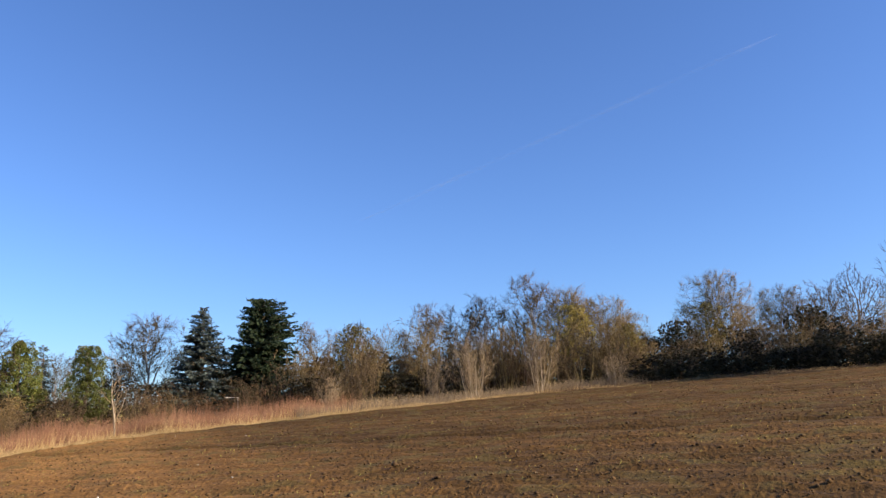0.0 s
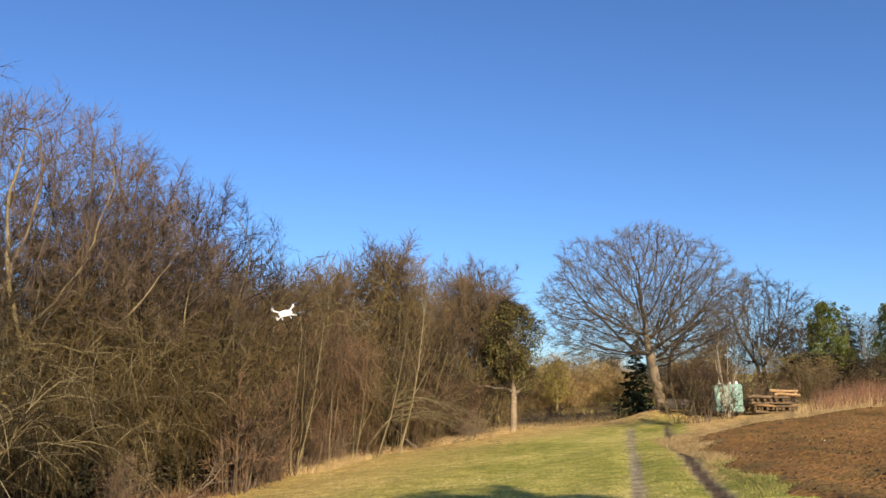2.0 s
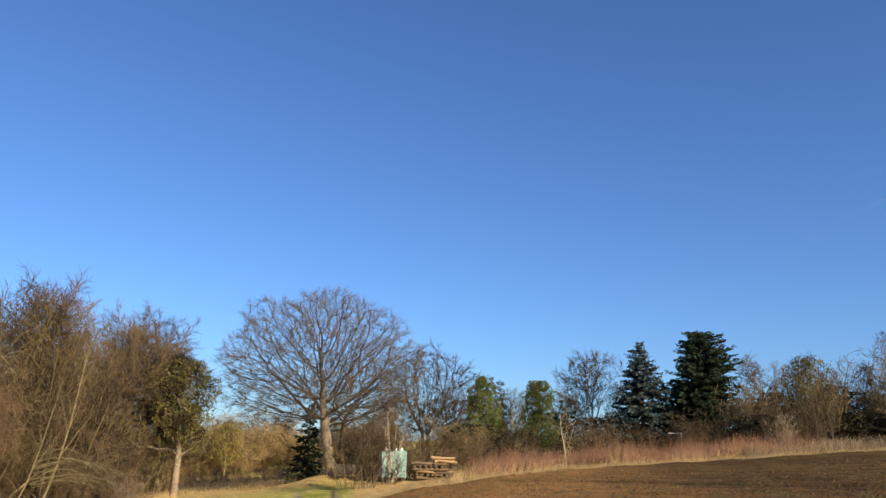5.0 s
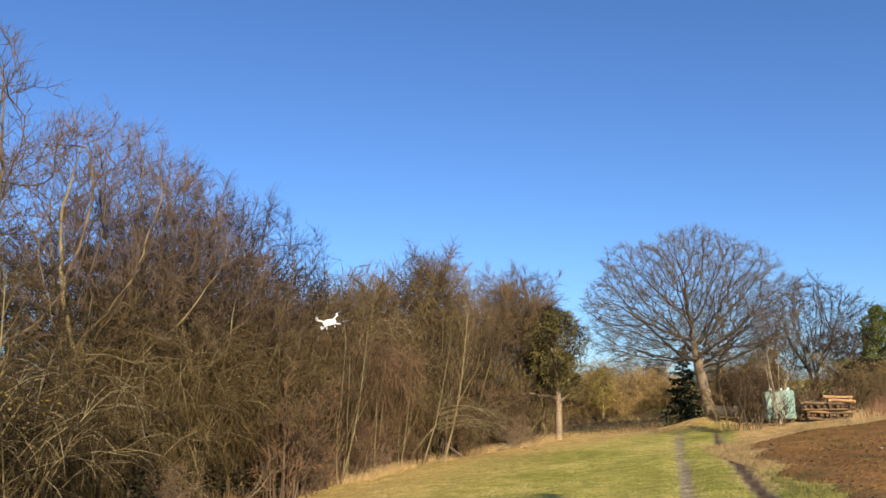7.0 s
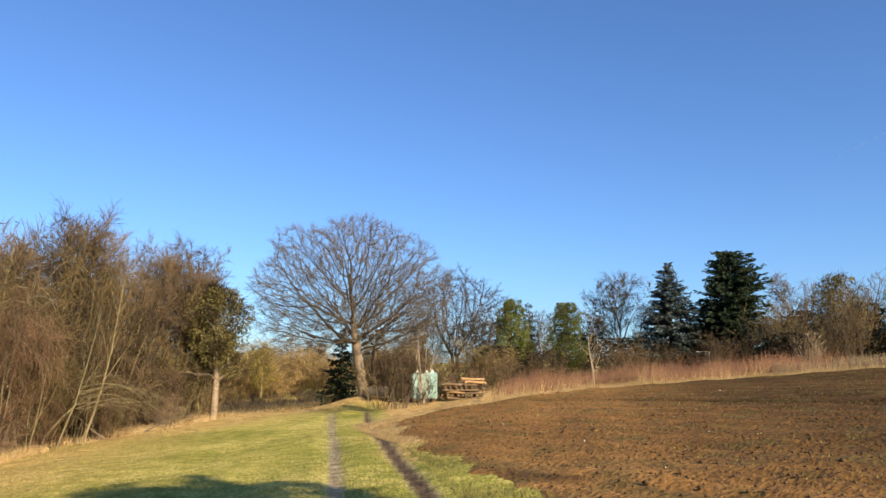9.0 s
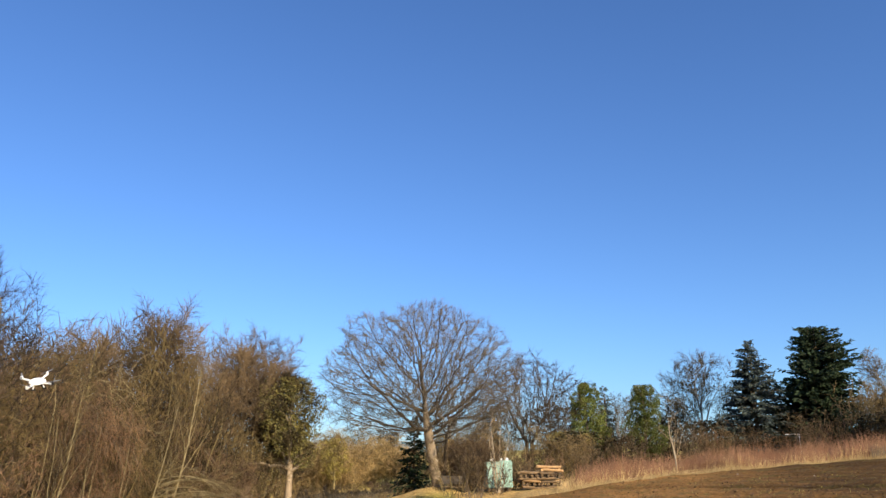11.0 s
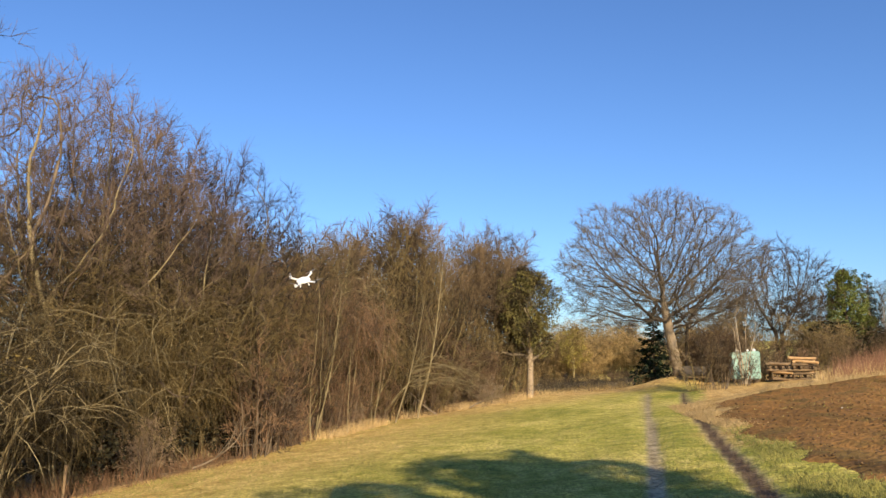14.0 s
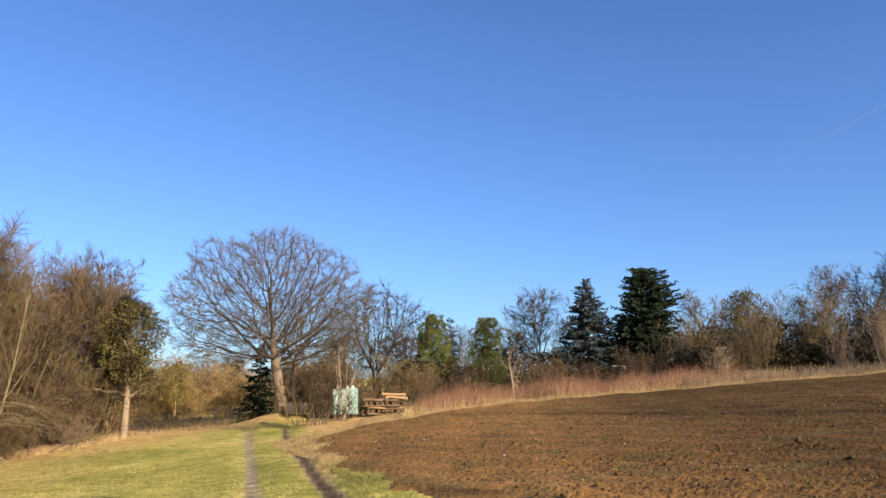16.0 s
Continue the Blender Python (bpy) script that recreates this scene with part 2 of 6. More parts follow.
def soil_material():
    m = bpy.data.materials.new("ploughed_soil")
    m.use_nodes = True
    n, l = m.node_tree.nodes, m.node_tree.links
    p = n["Principled BSDF"]
    tc = n.new("ShaderNodeTexCoord")
    fac = []
    for s in (0.10, 1.2, 11.0):
        q = n.new("ShaderNodeTexNoise")
        q.inputs["Scale"].default_value, q.inputs["Detail"].default_value = s, 7.0
        l.new(tc.outputs["Object"], q.inputs["Vector"])
        fac.append(q.outputs["Fac"])
    r1, r2, r3 = n.new("ShaderNodeValToRGB"), n.new("ShaderNodeValToRGB"), n.new("ShaderNodeValToRGB")
    for r, (p0, c0), (p1, c1) in ((r1, (0.35, (0.25, 0.130, 0.040)), (0.65, (0.365, 0.198, 0.062))),
                                  (r2, (0.3, (0.65, 0.62, 0.6)), (0.7, (1.25, 1.2, 1.15))),
                                  (r3, (0.50, (0, 0, 0)), (0.64, (1, 1, 1)))):
        r.color_ramp.elements[0].position, r.color_ramp.elements[1].position = p0, p1
        r.color_ramp.elements[0].color, r.color_ramp.elements[1].color = (*c0, 1), (*c1, 1)
    l.new(fac[0], r1.inputs["Fac"]); l.new(fac[2], r2.inputs["Fac"]); l.new(fac[1], r3.inputs["Fac"])
    green = n.new("ShaderNodeMix"); green.data_type = "RGBA"; green.inputs["B"].default_value = (0.115, 0.096, 0.03, 1)
    amount = n.new("ShaderNodeMath"); amount.operation = "MULTIPLY"; amount.inputs[1].default_value = 0.55
    l.new(r3.outputs[0], amount.inputs[0]); l.new(amount.outputs[0], green.inputs["Factor"])
    # the crop layer mixes in a darker soil tone
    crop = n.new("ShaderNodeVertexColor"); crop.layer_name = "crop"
    soil_dark = n.new("ShaderNodeMix"); soil_dark.data_type = "RGBA"; soil_dark.inputs["B"].default_value = (0.076, 0.043, 0.0125, 1)
    l.new(crop.outputs["Color"], soil_dark.inputs["Factor"]); l.new(r1.outputs[0], soil_dark.inputs["A"])
    l.new(soil_dark.outputs["Result"], green.inputs["A"])
    mul = n.new("ShaderNodeMix"); mul.data_type = "RGBA"; mul.blend_type = "MULTIPLY"; mul.inputs["Factor"].default_value = 1.0
    l.new(green.outputs["Result"], mul.inputs["A"]); l.new(r2.outputs[0], mul.inputs["B"])
    l.new(mul.outputs["Result"], p.inputs["Base Color"])
    p.inputs["Roughness"].default_value, p.inputs["Specular IOR Level"].default_value = 0.95, 0.15
    bp = n.new("ShaderNodeBump")
    bp.inputs["Strength"].default_value, bp.inputs["Distance"].default_value = 1.0, 0.05
    l.new(fac[2], bp.inputs["Height"]); l.new(bp.outputs[0], p.inputs["Normal"])
    return m


# ---- mesh helpers ----
def part(name, bm, material, parent=None, label=""):
    me = bpy.data.meshes.new(name)
    bm.to_mesh(me)
    bm.free()
    me.materials.append(material)
    ob = new(name, me)
    ob.parent = parent
    return tagged(ob, label)


def array_mesh(name, verts, tris, quads, material, parent=None, label="", smooth=False):
    """A mesh from numpy arrays of places, triangles and quads."""
    me = bpy.data.meshes.new(name)
    me.vertices.add(len(verts))
    me.vertices.foreach_set("co", np.asarray(verts, np.float32).ravel())
    nt, nq = len(tris), len(quads)
    me.loops.add(3 * nt + 4 * nq)
    me.loops.foreach_set("vertex_index", np.concatenate([np.asarray(tris, np.int32).ravel(), np.asarray(quads, np.int32).ravel()]))
    me.polygons.add(nt + nq)
    me.polygons.foreach_set("loop_start", np.concatenate([np.arange(nt) * 3, 3 * nt + np.arange(nq) * 4]).astype(np.int32))
    me.update(calc_edges=True)
    if smooth:
        me.polygons.foreach_set("use_smooth", [True] * (nt + nq))
    me.materials.append(material)
    ob = new(name, me)
    ob.parent = parent
    return tagged(ob, label)


def thing(name, place, label, category, group="", turn=0.0):
    ob = new(name)
    ob.matrix_basis = pose(*place, 0, 0, turn)
    ob.empty_display_size = 0.2
    return tagged(ob, label, category, group)


class Tubes:
    """Many tapered branches, each a line of places with a radius at every place; the last radius comes to a point."""

    def __init__(self):
        self.sets = collections.defaultdict(lambda: ([], []))

    def add(self, pts, radii, sides=3):
        a, b = self.sets[(len(pts), sides)]
        a.append(pts), b.append(radii)

    def build(self, name, material, parent=None, label="", smooth=False):
        verts, tris, quads, base = [], [], [], 0
        for (n, sides), (a, b) in self.sets.items():
            p, r = np.array(a, float), np.array(b, float)
            d = np.gradient(p, axis=1)
            d /= np.linalg.norm(d, axis=2, keepdims=True) + 1e-9
            up = np.where(np.abs(d[..., 2:3]) > 0.9, np.array([1.0, 0, 0]), np.array([0, 0, 1.0]))
            u = np.cross(d, up)
            u /= np.linalg.norm(u, axis=2, keepdims=True) + 1e-9
            v = np.cross(d, u)
            ang = np.arange(sides) * 2 * math.pi / sides
            ring = p[:, :-1, None] + r[:, :-1, None, None] * (u[:, :-1, None] * np.cos(ang)[:, None] + v[:, :-1, None] * np.sin(ang)[:, None])
            m, per = len(p), (n - 1) * sides + 1
            block = np.concatenate([ring.reshape(m, -1, 3), p[:, -1:]], axis=1)
            verts.append(block.reshape(-1, 3))
            start = base + np.arange(m)[:, None] * per
            k = np.arange(sides)
            k2 = (k + 1) % sides
            for s in range(n - 2):
                q = np.stack([s * sides + k, s * sides + k2, (s + 1) * sides + k2, (s + 1) * sides + k], -1)
                quads.append((start[:, :, None] + q[None]).reshape(-1, 4))
            q = np.stack([(n - 2) * sides + k, (n - 2) * sides + k2, np.full(sides, per - 1)], -1)
            tris.append((start[:, :, None] + q[None]).reshape(-1, 3))
            base += m * per
        none3, none4 = np.zeros((0, 3), int), np.zeros((0, 4), int)
        return array_mesh(name, np.concatenate(verts), np.concatenate(tris or [none3]), np.concatenate(quads or [none4]), material, parent, label, smooth)


def leaf_mesh(name, places, dirs, sizes, material, parent=None, label="", slim=0.45, seed=1):
    """Folded leaves or sprays: each two triangles with a crease along its middle."""
    g = np.random.default_rng(seed)
    p, d = np.array(places, float), np.array(dirs, float)
    d /= np.linalg.norm(d, axis=1, keepdims=True) + 1e-9
    s = np.array(sizes, float)[:, None]
    side = np.cross(d, g.normal(size=d.shape))
    side /= np.linalg.norm(side, axis=1, keepdims=True) + 1e-9
    nor = np.cross(d, side)
    v = np.stack([p, p + d * s * 0.5 + side * s * slim * 0.5 + nor * s * 0.12, p + d * s, p + d * s * 0.5 - side * s * slim * 0.5 + nor * s * 0.12], 1)
    i = np.arange(len(p))[:, None] * 4
    tris = np.concatenate([i + np.array([[0, 1, 2]]), i + np.array([[0, 2, 3]])])
    return array_mesh(name, v.reshape(-1, 3), tris, np.zeros((0, 4), int), material, parent, label)


# ---- lie of the land ----
EDGE_AZ = [8, 13, 17, 20.5, 26.8, 33, 37, 42, 48, 51, 56.6, 62.6, 68, 73, 78.6, 90, 110, 150, 200]
EDGE_D = [22.5, 24.5, 29, 31.7, 36.2, 36.3, 37.8, 39, 40.5, 41.7, 44.4, 45.3, 48, 48, 50, 53, 60, 70, 70]
BOUND_Y = [-80, 0, 12.3, 16, 19.4, 23, 26.6, 30, 34, 60]
BOUND_X = [2.5, 3.4, 4.15, 4.3, 4.6, 5.3, 6.6, 8.6, 12, 40]
HEDGE_Y = [-60, 0, 11, 13.2, 16.2, 20.2, 26.6, 29.2, 32, 36]
HEDGE_X = [-9.5, -9.0, -8.6, -7.7, -6.6, -5.8, -4.7, -3.0, -1.0, 0.5]
RUT_Y = [-60, 0, 9.4, 16, 25, 31, 40]
RUT_L = [-3, 0.55, 1.46, 2.42, 3.65, 4.5, 5.5]
RUT_R = [-1.7, 1.85, 2.72, 3.6, 4.82, 5.9, 7.2]


def polar(az, d):
    return d * math.sin(radians(az)), d * math.cos(radians(az))


def smooth01(a):
    a = np.clip(a, 0, 1)
    return a * a * (3 - 2 * a)


def field_depth(x, y):
    """How far a place lies inside the ploughed field; negative outside it."""
    az, d = np.degrees(np.arctan2(x, y)) % 360, np.hypot(x, y)
    far = np.where(az < 210, np.interp(az, EDGE_AZ, EDGE_D), 70.0)
    waver = 0.16 * np.sin(1.7 * y) + 0.10 * np.sin(4.3 * y + 1.0) + 0.07 * np.sin(9.1 * y + 0.4 * x)
    return np.minimum(far - d, x - np.interp(y, BOUND_Y, BOUND_X) + waver)


def plain(x, y):
    x, y = np.asarray(x, float), np.asarray(y, float)
    flat = x / (1 + (np.abs(x) / 100) ** 4) ** 0.25
    return 0.08 * flat - 0.008 * y / (1 + (np.abs(y) / 150) ** 4) ** 0.25


MOUND = polar(10.0, 36.0)


def height(x, y):
    """The ground's height: a hillside that rises to the right, with low swells, two ruts, and a mound under the big tree."""
    x, y = np.asarray(x, float), np.asarray(y, float)
    d = np.hypot(x, y)
    z = plain(x, y) + 0.025 * np.sin(x * 0.9 + 0.4 * y) * np.sin(y * 0.55 + 1) + 0.015 * np.sin(2.3 * x - 1.1 * y)
    for line in (RUT_L, RUT_R):
        w = np.abs(x - np.interp(y, RUT_Y, line)) / 0.24
        z = z - 0.045 * np.exp(-w * w) * (y < 33)
    z = z + 0.4 * np.exp(-((x - MOUND[0]) ** 2 + (y - MOUND[1]) ** 2) / 2.2)
    return z


def at(az, d, lift=0.0):
    x, y = polar(az, d)
    return Vector((x, y, float(height(x, y)) + lift))


def build_ground():
    r = np.concatenate([np.linspace(1.0, 7, 9), np.geomspace(7.3, 46, 140), np.geomspace(48, 4000, 36)])
    az = np.radians(np.concatenate([np.linspace(-50, 84, 336), np.linspace(88, 306, 50)]))
    rr, aa = np.meshgrid(r, az, indexing="ij")
    x, y = rr * np.sin(aa), rr * np.cos(aa)
    g = np.random.default_rng(3)
    z = height(x, y) + g.normal(0, 0.006, x.shape) * (rr < 60) * (rr > 9)
    z = z - 0.3 * smooth01((field_depth(x, y) - 0.35) / 0.9)
    nr, na = x.shape
    i, j = np.meshgrid(np.arange(nr - 1), np.arange(na), indexing="ij")
    j2 = (j + 1) % na
    quads = np.stack([i * na + j, (i + 1) * na + j, (i + 1) * na + j2, i * na + j2], -1).reshape(-1, 4)
    mid = np.array([[0, 0, float(height(0, 0))]])
    verts = np.concatenate([np.stack([x, y, z], -1).reshape(-1, 3), mid])
    k = np.arange(na)
    tris = np.stack([np.full(na, nr * na), k, (k + 1) % na], -1)
    ob = array_mesh("ground", verts, tris, quads, ground_material(), smooth=True)
    vx, vy = verts[:, 0], verts[:, 1]
    f = field_depth(vx, vy)
    edge = np.interp(vy, HEDGE_Y, HEDGE_X)
    dry = np.maximum(np.maximum(smooth01((edge + 0.7 - vx) / 1.0), 0.8 * smooth01((edge + 6.5 - vx) / 5.5)), (0.68 + 0.3 * np.sin(2.1 * vx + 1.3 * vy) * np.sin(1.7 * vy - 0.9 * vx)) * smooth01((f + 1.3) / 0.9) * (vy > 14))
    az_v, d_v = np.degrees(np.arctan2(vx, vy)), np.hypot(vx, vy)
    beyond = smooth01((d_v - np.interp(az_v % 360, EDGE_AZ, EDGE_D) + 2) / 2) * (az_v > 12)
    dry = np.clip(np.maximum(dry, beyond) * (d_v < 75) , 0, 1)
    dry = np.maximum(dry, 0.9 * smooth01((vy - 32.5) / 2.5) * (vx < 8.5) * (vx > -6) * (d_v < 50))
    dry = np.maximum(dry, 0.8 * np.exp(-((vx - MOUND[0]) ** 2 + (vy - MOUND[1]) ** 2) / 5.0))
    mud, wet = np.zeros_like(vx), np.zeros_like(vx)
    for line in (RUT_L, RUT_R):
        w = np.abs(vx - np.interp(vy, RUT_Y, line)) / (0.165 if line is RUT_R else 0.14)
        mud = np.maximum(mud, np.exp(-w ** 6) * smooth01((34 - vy) / 5) * (1.0 if line is RUT_R else 0.85))
        wet = np.maximum(wet, np.exp(-w ** 6) * (line is RUT_R))
    litter = smooth01((edge - 0.15 - vx) / 0.6) * (vy > 4) * (vy < 33) * (vx > -22)
    mud, wet = np.maximum(mud, 0.92 * litter), np.maximum(wet, litter)
    col = ob.data.color_attributes.new("cover", "FLOAT_COLOR", "POINT")
    col.data.foreach_set("color", np.stack([dry, mud, wet, 1 + 0 * dry], -1).astype(np.float32).ravel())
    return tagged(ob, "grass meadow on a gentle slope, patchy green and straw", "meadow", kind="structure")


ROW = Vector((0.30, -0.954))  # the way the drill rows run


def field_height(x, y):
    s = field_depth(x, y)
    across = x * -ROW.y + y * ROW.x
    rows = 0.055 * (0.7 + 0.3 * np.sin(0.9 * x + 1.7 * y)) * np.sin(across * 2 * math.pi / 0.62 + 0.5 * np.sin(0.35 * (x * ROW.x + y * ROW.y)))
    wheel = -0.15 * np.exp(-((np.mod(across, 12.0) - 7.6) / 0.28) ** 2)
    return height(x, y) + np.clip(s * 0.35, -0.12, 0.05) + rows * np.clip(s, 0, 1) + wheel * np.clip((s - 1.5) / 0.8, 0, 1)


def build_field():
    x, y = np.meshgrid(np.arange(2.0, 62, 0.17), np.arange(-22, 40, 0.22), indexing="ij")
    g = np.random.default_rng(5)
    x, y = x + g.uniform(-0.05, 0.05, x.shape), y + g.uniform(-0.06, 0.06, y.shape)
    s = field_depth(x, y)
    lump = g.normal(0, 1, x.shape)
    lump = lump + 0.6 * (np.roll(lump, 1, 0) + np.roll(lump, 1, 1))
    z = field_height(x, y) + 0.008 * lump * np.clip(s + 0.3, 0, 1)
    nx, ny = x.shape
    i, j = np.meshgrid(np.arange(nx - 1), np.arange(ny - 1), indexing="ij")
    ok = (s[:-1, :-1] > -0.5) & (np.degrees(np.arctan2(x[:-1, :-1], y[:-1, :-1])) < 115)
    q = np.stack([i * ny + j, (i + 1) * ny + j, (i + 1) * ny + j + 1, i * ny + j + 1], -1)[ok]
    used, inv = np.unique(q.ravel(), return_inverse=True)
    verts = np.stack([x, y, z], -1).reshape(-1, 3)[used]
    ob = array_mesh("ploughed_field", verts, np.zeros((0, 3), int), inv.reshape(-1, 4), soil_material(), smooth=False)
    vx, vy = verts[:, 0], verts[:, 1]
    # soil tone map: darker to the right, in bands and along wheel lines
    soil_dark = np.clip(0.14 + 0.80 * smooth01((vx - 0.45 * vy) / 8) + 0.10 * np.sin(vx * 0.6 + vy * 0.25), 0, 1)
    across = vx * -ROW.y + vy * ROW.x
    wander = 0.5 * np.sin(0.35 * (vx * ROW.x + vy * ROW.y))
    soil_dark = soil_dark + 0.16 * np.sin(across * 2 * math.pi / 1.24 + wander) + 0.9 * np.exp(-((np.mod(across, 12.0) - 7.5) / 0.3) ** 2) * (0.6 + 0.4 * np.sin(vy * 1.9))
    soil_dark = np.clip(soil_dark, 0, 1)
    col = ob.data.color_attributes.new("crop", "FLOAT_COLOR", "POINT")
    col.data.foreach_set("color", np.stack([soil_dark, soil_dark, soil_dark, 1 + 0 * soil_dark], -1).astype(np.float32).ravel())
    return tagged(ob, "brown ploughed field with drill rows and a faint green tinge", "field", kind="structure")


build_ground()
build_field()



# ---- plants ----
def grow(rng, out, p, d, length, radius, level, plan):
    """One branch and, from it, its side branches. plan: per level a dict; out: per level a Tubes."""
    s = plan["levels"][level]
    last = level + 1 == len(plan["levels"])
    n = s["segs"]
    pts, rad = [p.copy()], [radius]
    step = length / n
    d = d.normalized()
    dirs = [d]
    centre, size = plan["centre"], plan["size"]
    for k in range(n):
        w = s["wild"]
        d = (d + Vector((rng.gauss(0, w), rng.gauss(0, w), rng.gauss(0, w) + s["up"]))).normalized()
        p = p + d * step
        pts.append(p.copy())
        dirs.append(d)
        rad.append(radius * (1 - (k + 1) / n * s["taper"]))
        if level > 0:
            e = sum(abs((p[k3] - centre[k3]) / size[k3]) ** 2.6 for k3 in range(3)) ** (1 / 2.6)
            if e > 1.0 + 0.16 * rng.random() - 0.08:
                rad = [radius * (1 - 0.85 * i3 / len(rad)) for i3 in range(len(rad))]
                break
    out[min(level, len(out) - 1)].add([tuple(q) for q in pts], rad, s["sides"]) if len(pts) > 1 else None
    if last:
        return
    c = plan["levels"][level + 1]
    kids = s["kids"]
    for i in range(kids):
        f = s["from"] + (1 - s["from"]) * ((i + rng.random()) / kids)
        f = min(f, 0.98) * (len(pts) - 1)
        k = min(int(f), len(pts) - 2)
        q = Vector(pts[k]).lerp(Vector(pts[k + 1]), f - k)
        dd = dirs[min(k + 1, len(dirs) - 1)]
        side = dd.cross(Vector((rng.gauss(0, 1), rng.gauss(0, 1), rng.gauss(0, 1)))).normalized()
        a = radians(c["angle"] * rng.uniform(0.65, 1.3))
        nd = dd * math.cos(a) + side * math.sin(a)
        rr = max(radius * (1 - f / n * s["taper"]) * c["thin"], plan["thinnest"])
        grow(rng, out, q, nd, c["length"] * rng.uniform(0.6, 1.25), rr, level + 1, plan)


def lev(length, kids=0, angle=45, segs=3, wild=0.12, up=0.04, taper=0.7, thin=0.5, sides=3, start=0.25):
    return {"length": length, "kids": kids, "angle": angle, "segs": segs, "wild": wild, "up": up, "taper": taper, "thin": thin, "sides": sides, "from": start}


def bare_tree(name, seed, label, category, tall, wide, bole, girth, bark, twigs, limbs=8, kids=(9, 9, 8), lean=(0.0, 0.0), spread=(12, 70), fine=0.5, group="", up=0.05, wild=0.13, trunks=1, gap=0.5, stretch=None, thinnest=0.0045, leader=1.0, limb=1.0):
    """A leafless tree at the origin: a trunk with its limbs, and a crown of branches and twigs."""
    rng = random.Random(seed)
    wood, crown = Tubes(), Tubes()
    ob = thing(name, (0, 0, 0), label, category, group)
    mid = bole + (tall - bole) * 0.42
    for q in range(trunks):
        base = Vector((gap * q, 0.1 * q, -0.15))
        gi = girth * (1 - 0.35 * q)
        top = base + Vector((lean[0] + 0.25 * q, lean[1], bole + 0.15 + 0.3 * q))
        pts = [base.lerp(top, k / 5) + Vector((rng.gauss(0, 0.03), rng.gauss(0, 0.03), 0)) * (k > 0) for k in range(6)]
        # the bole goes on as the leader
        lead = [top + Vector((rng.gauss(0, 0.12), rng.gauss(0, 0.12), (tall - bole) * 0.16 * k)) for k in range(1, 5)]
        radii = [gi * 1.45, gi * 1.05, gi * 0.95, gi * 0.9, gi * 0.86, gi * 0.85, gi * 0.6, gi * 0.4, gi * 0.22, 0.01]
        wood.add([tuple(v) for v in pts + lead], radii, 10)
        span = max(wide * 0.55, (tall - bole) * 0.62) if stretch is None else stretch
        plan = {"centre": (top.x, top.y, mid), "size": (wide / 2, wide / 2, tall - mid), "thinnest": thinnest,
                "levels": [lev(0), lev(span, kids[0], 0, 6, wild, up, 0.75, 0.5, 6, 0.22), lev(span * 0.46, kids[1], 48, 4, wild * 1.3, up, 0.75, 0.45, 4, 0.2),
                           lev(span * 0.24, kids[2], 45, 2, wild * 1.3, up, 0.7, 0.55, 3, 0.1), lev(fine, 0, 38, 1, 0.14, up, 0.6, 0.6, 3)]}
        for i in range(limbs):
            f = i / max(limbs - 1, 1)
            a = radians(i * 137.5 + rng.uniform(-25, 25))
            tilt = radians(spread[1] + (spread[0] - spread[1]) * f + rng.uniform(-8, 8))
            d = Vector((math.sin(tilt) * math.cos(a), math.sin(tilt) * math.sin(a), math.cos(tilt)))
            p = (pts[-2] if i < 2 else pts[-1]).lerp(lead[2], max(0.0, f - 0.15) * leader)
            grow(rng, [None, wood, crown, crown, crown], p, d, span * rng.uniform(0.8, 1.1), gi * limb * rng.uniform(0.30, 0.5), 1, plan)
    wood.build("trunk", bark, ob, smooth=True)
    crown.build("crown", twigs, ob)
    return ob


def colonise(g, starts, parents, goals, step, kill, wild=0.12, straight=0.35, rounds=150):
    """Lets branches grow towards goals spread through the crown until each goal is reached; returns places and parents."""
    pos = [np.array(p, float) for p in starts]
    par = list(parents)
    way = [np.array([0, 0, 1.0]) if q < 0 else (pos[i] - pos[q]) / (np.linalg.norm(pos[i] - pos[q]) + 1e-9) for i, q in enumerate(par)]
    dist = np.stack([np.linalg.norm(goals - p, axis=1) for p in pos], 1)
    near, best = dist.argmin(1), dist.min(1)
    live = np.ones(len(goals), bool)
    for turn in range(rounds):
        ids = np.nonzero(live)[0]
        if len(ids) < 4:
            break
        here = np.array(pos)
        d = goals[ids] - here[near[ids]]
        d /= np.linalg.norm(d, axis=1, keepdims=True) + 1e-9
        pull = np.zeros_like(here)
        np.add.at(pull, near[ids], d)
        grown = np.unique(near[ids])
        fresh = []
        for i in grown:
            v = pull[i] / (np.linalg.norm(pull[i]) + 1e-9) + straight * way[i] + g.normal(0, wild, 3)
            v /= np.linalg.norm(v) + 1e-9
            fresh.append(len(pos))
            pos.append(pos[i] + v * step)
            par.append(int(i))
            way.append(v)
        f = np.array([pos[i] for i in fresh])
        dd = np.linalg.norm(goals[ids][:, None] - f[None], axis=2)
        k = dd.argmin(1)
        m = dd[np.arange(len(ids)), k]
        better = m < best[ids]
        near[ids[better]] = np.array(fresh)[k[better]]
        best[ids[better]] = m[better]
        live[ids[best[ids] < kill]] = False
    return np.array(pos), par, way


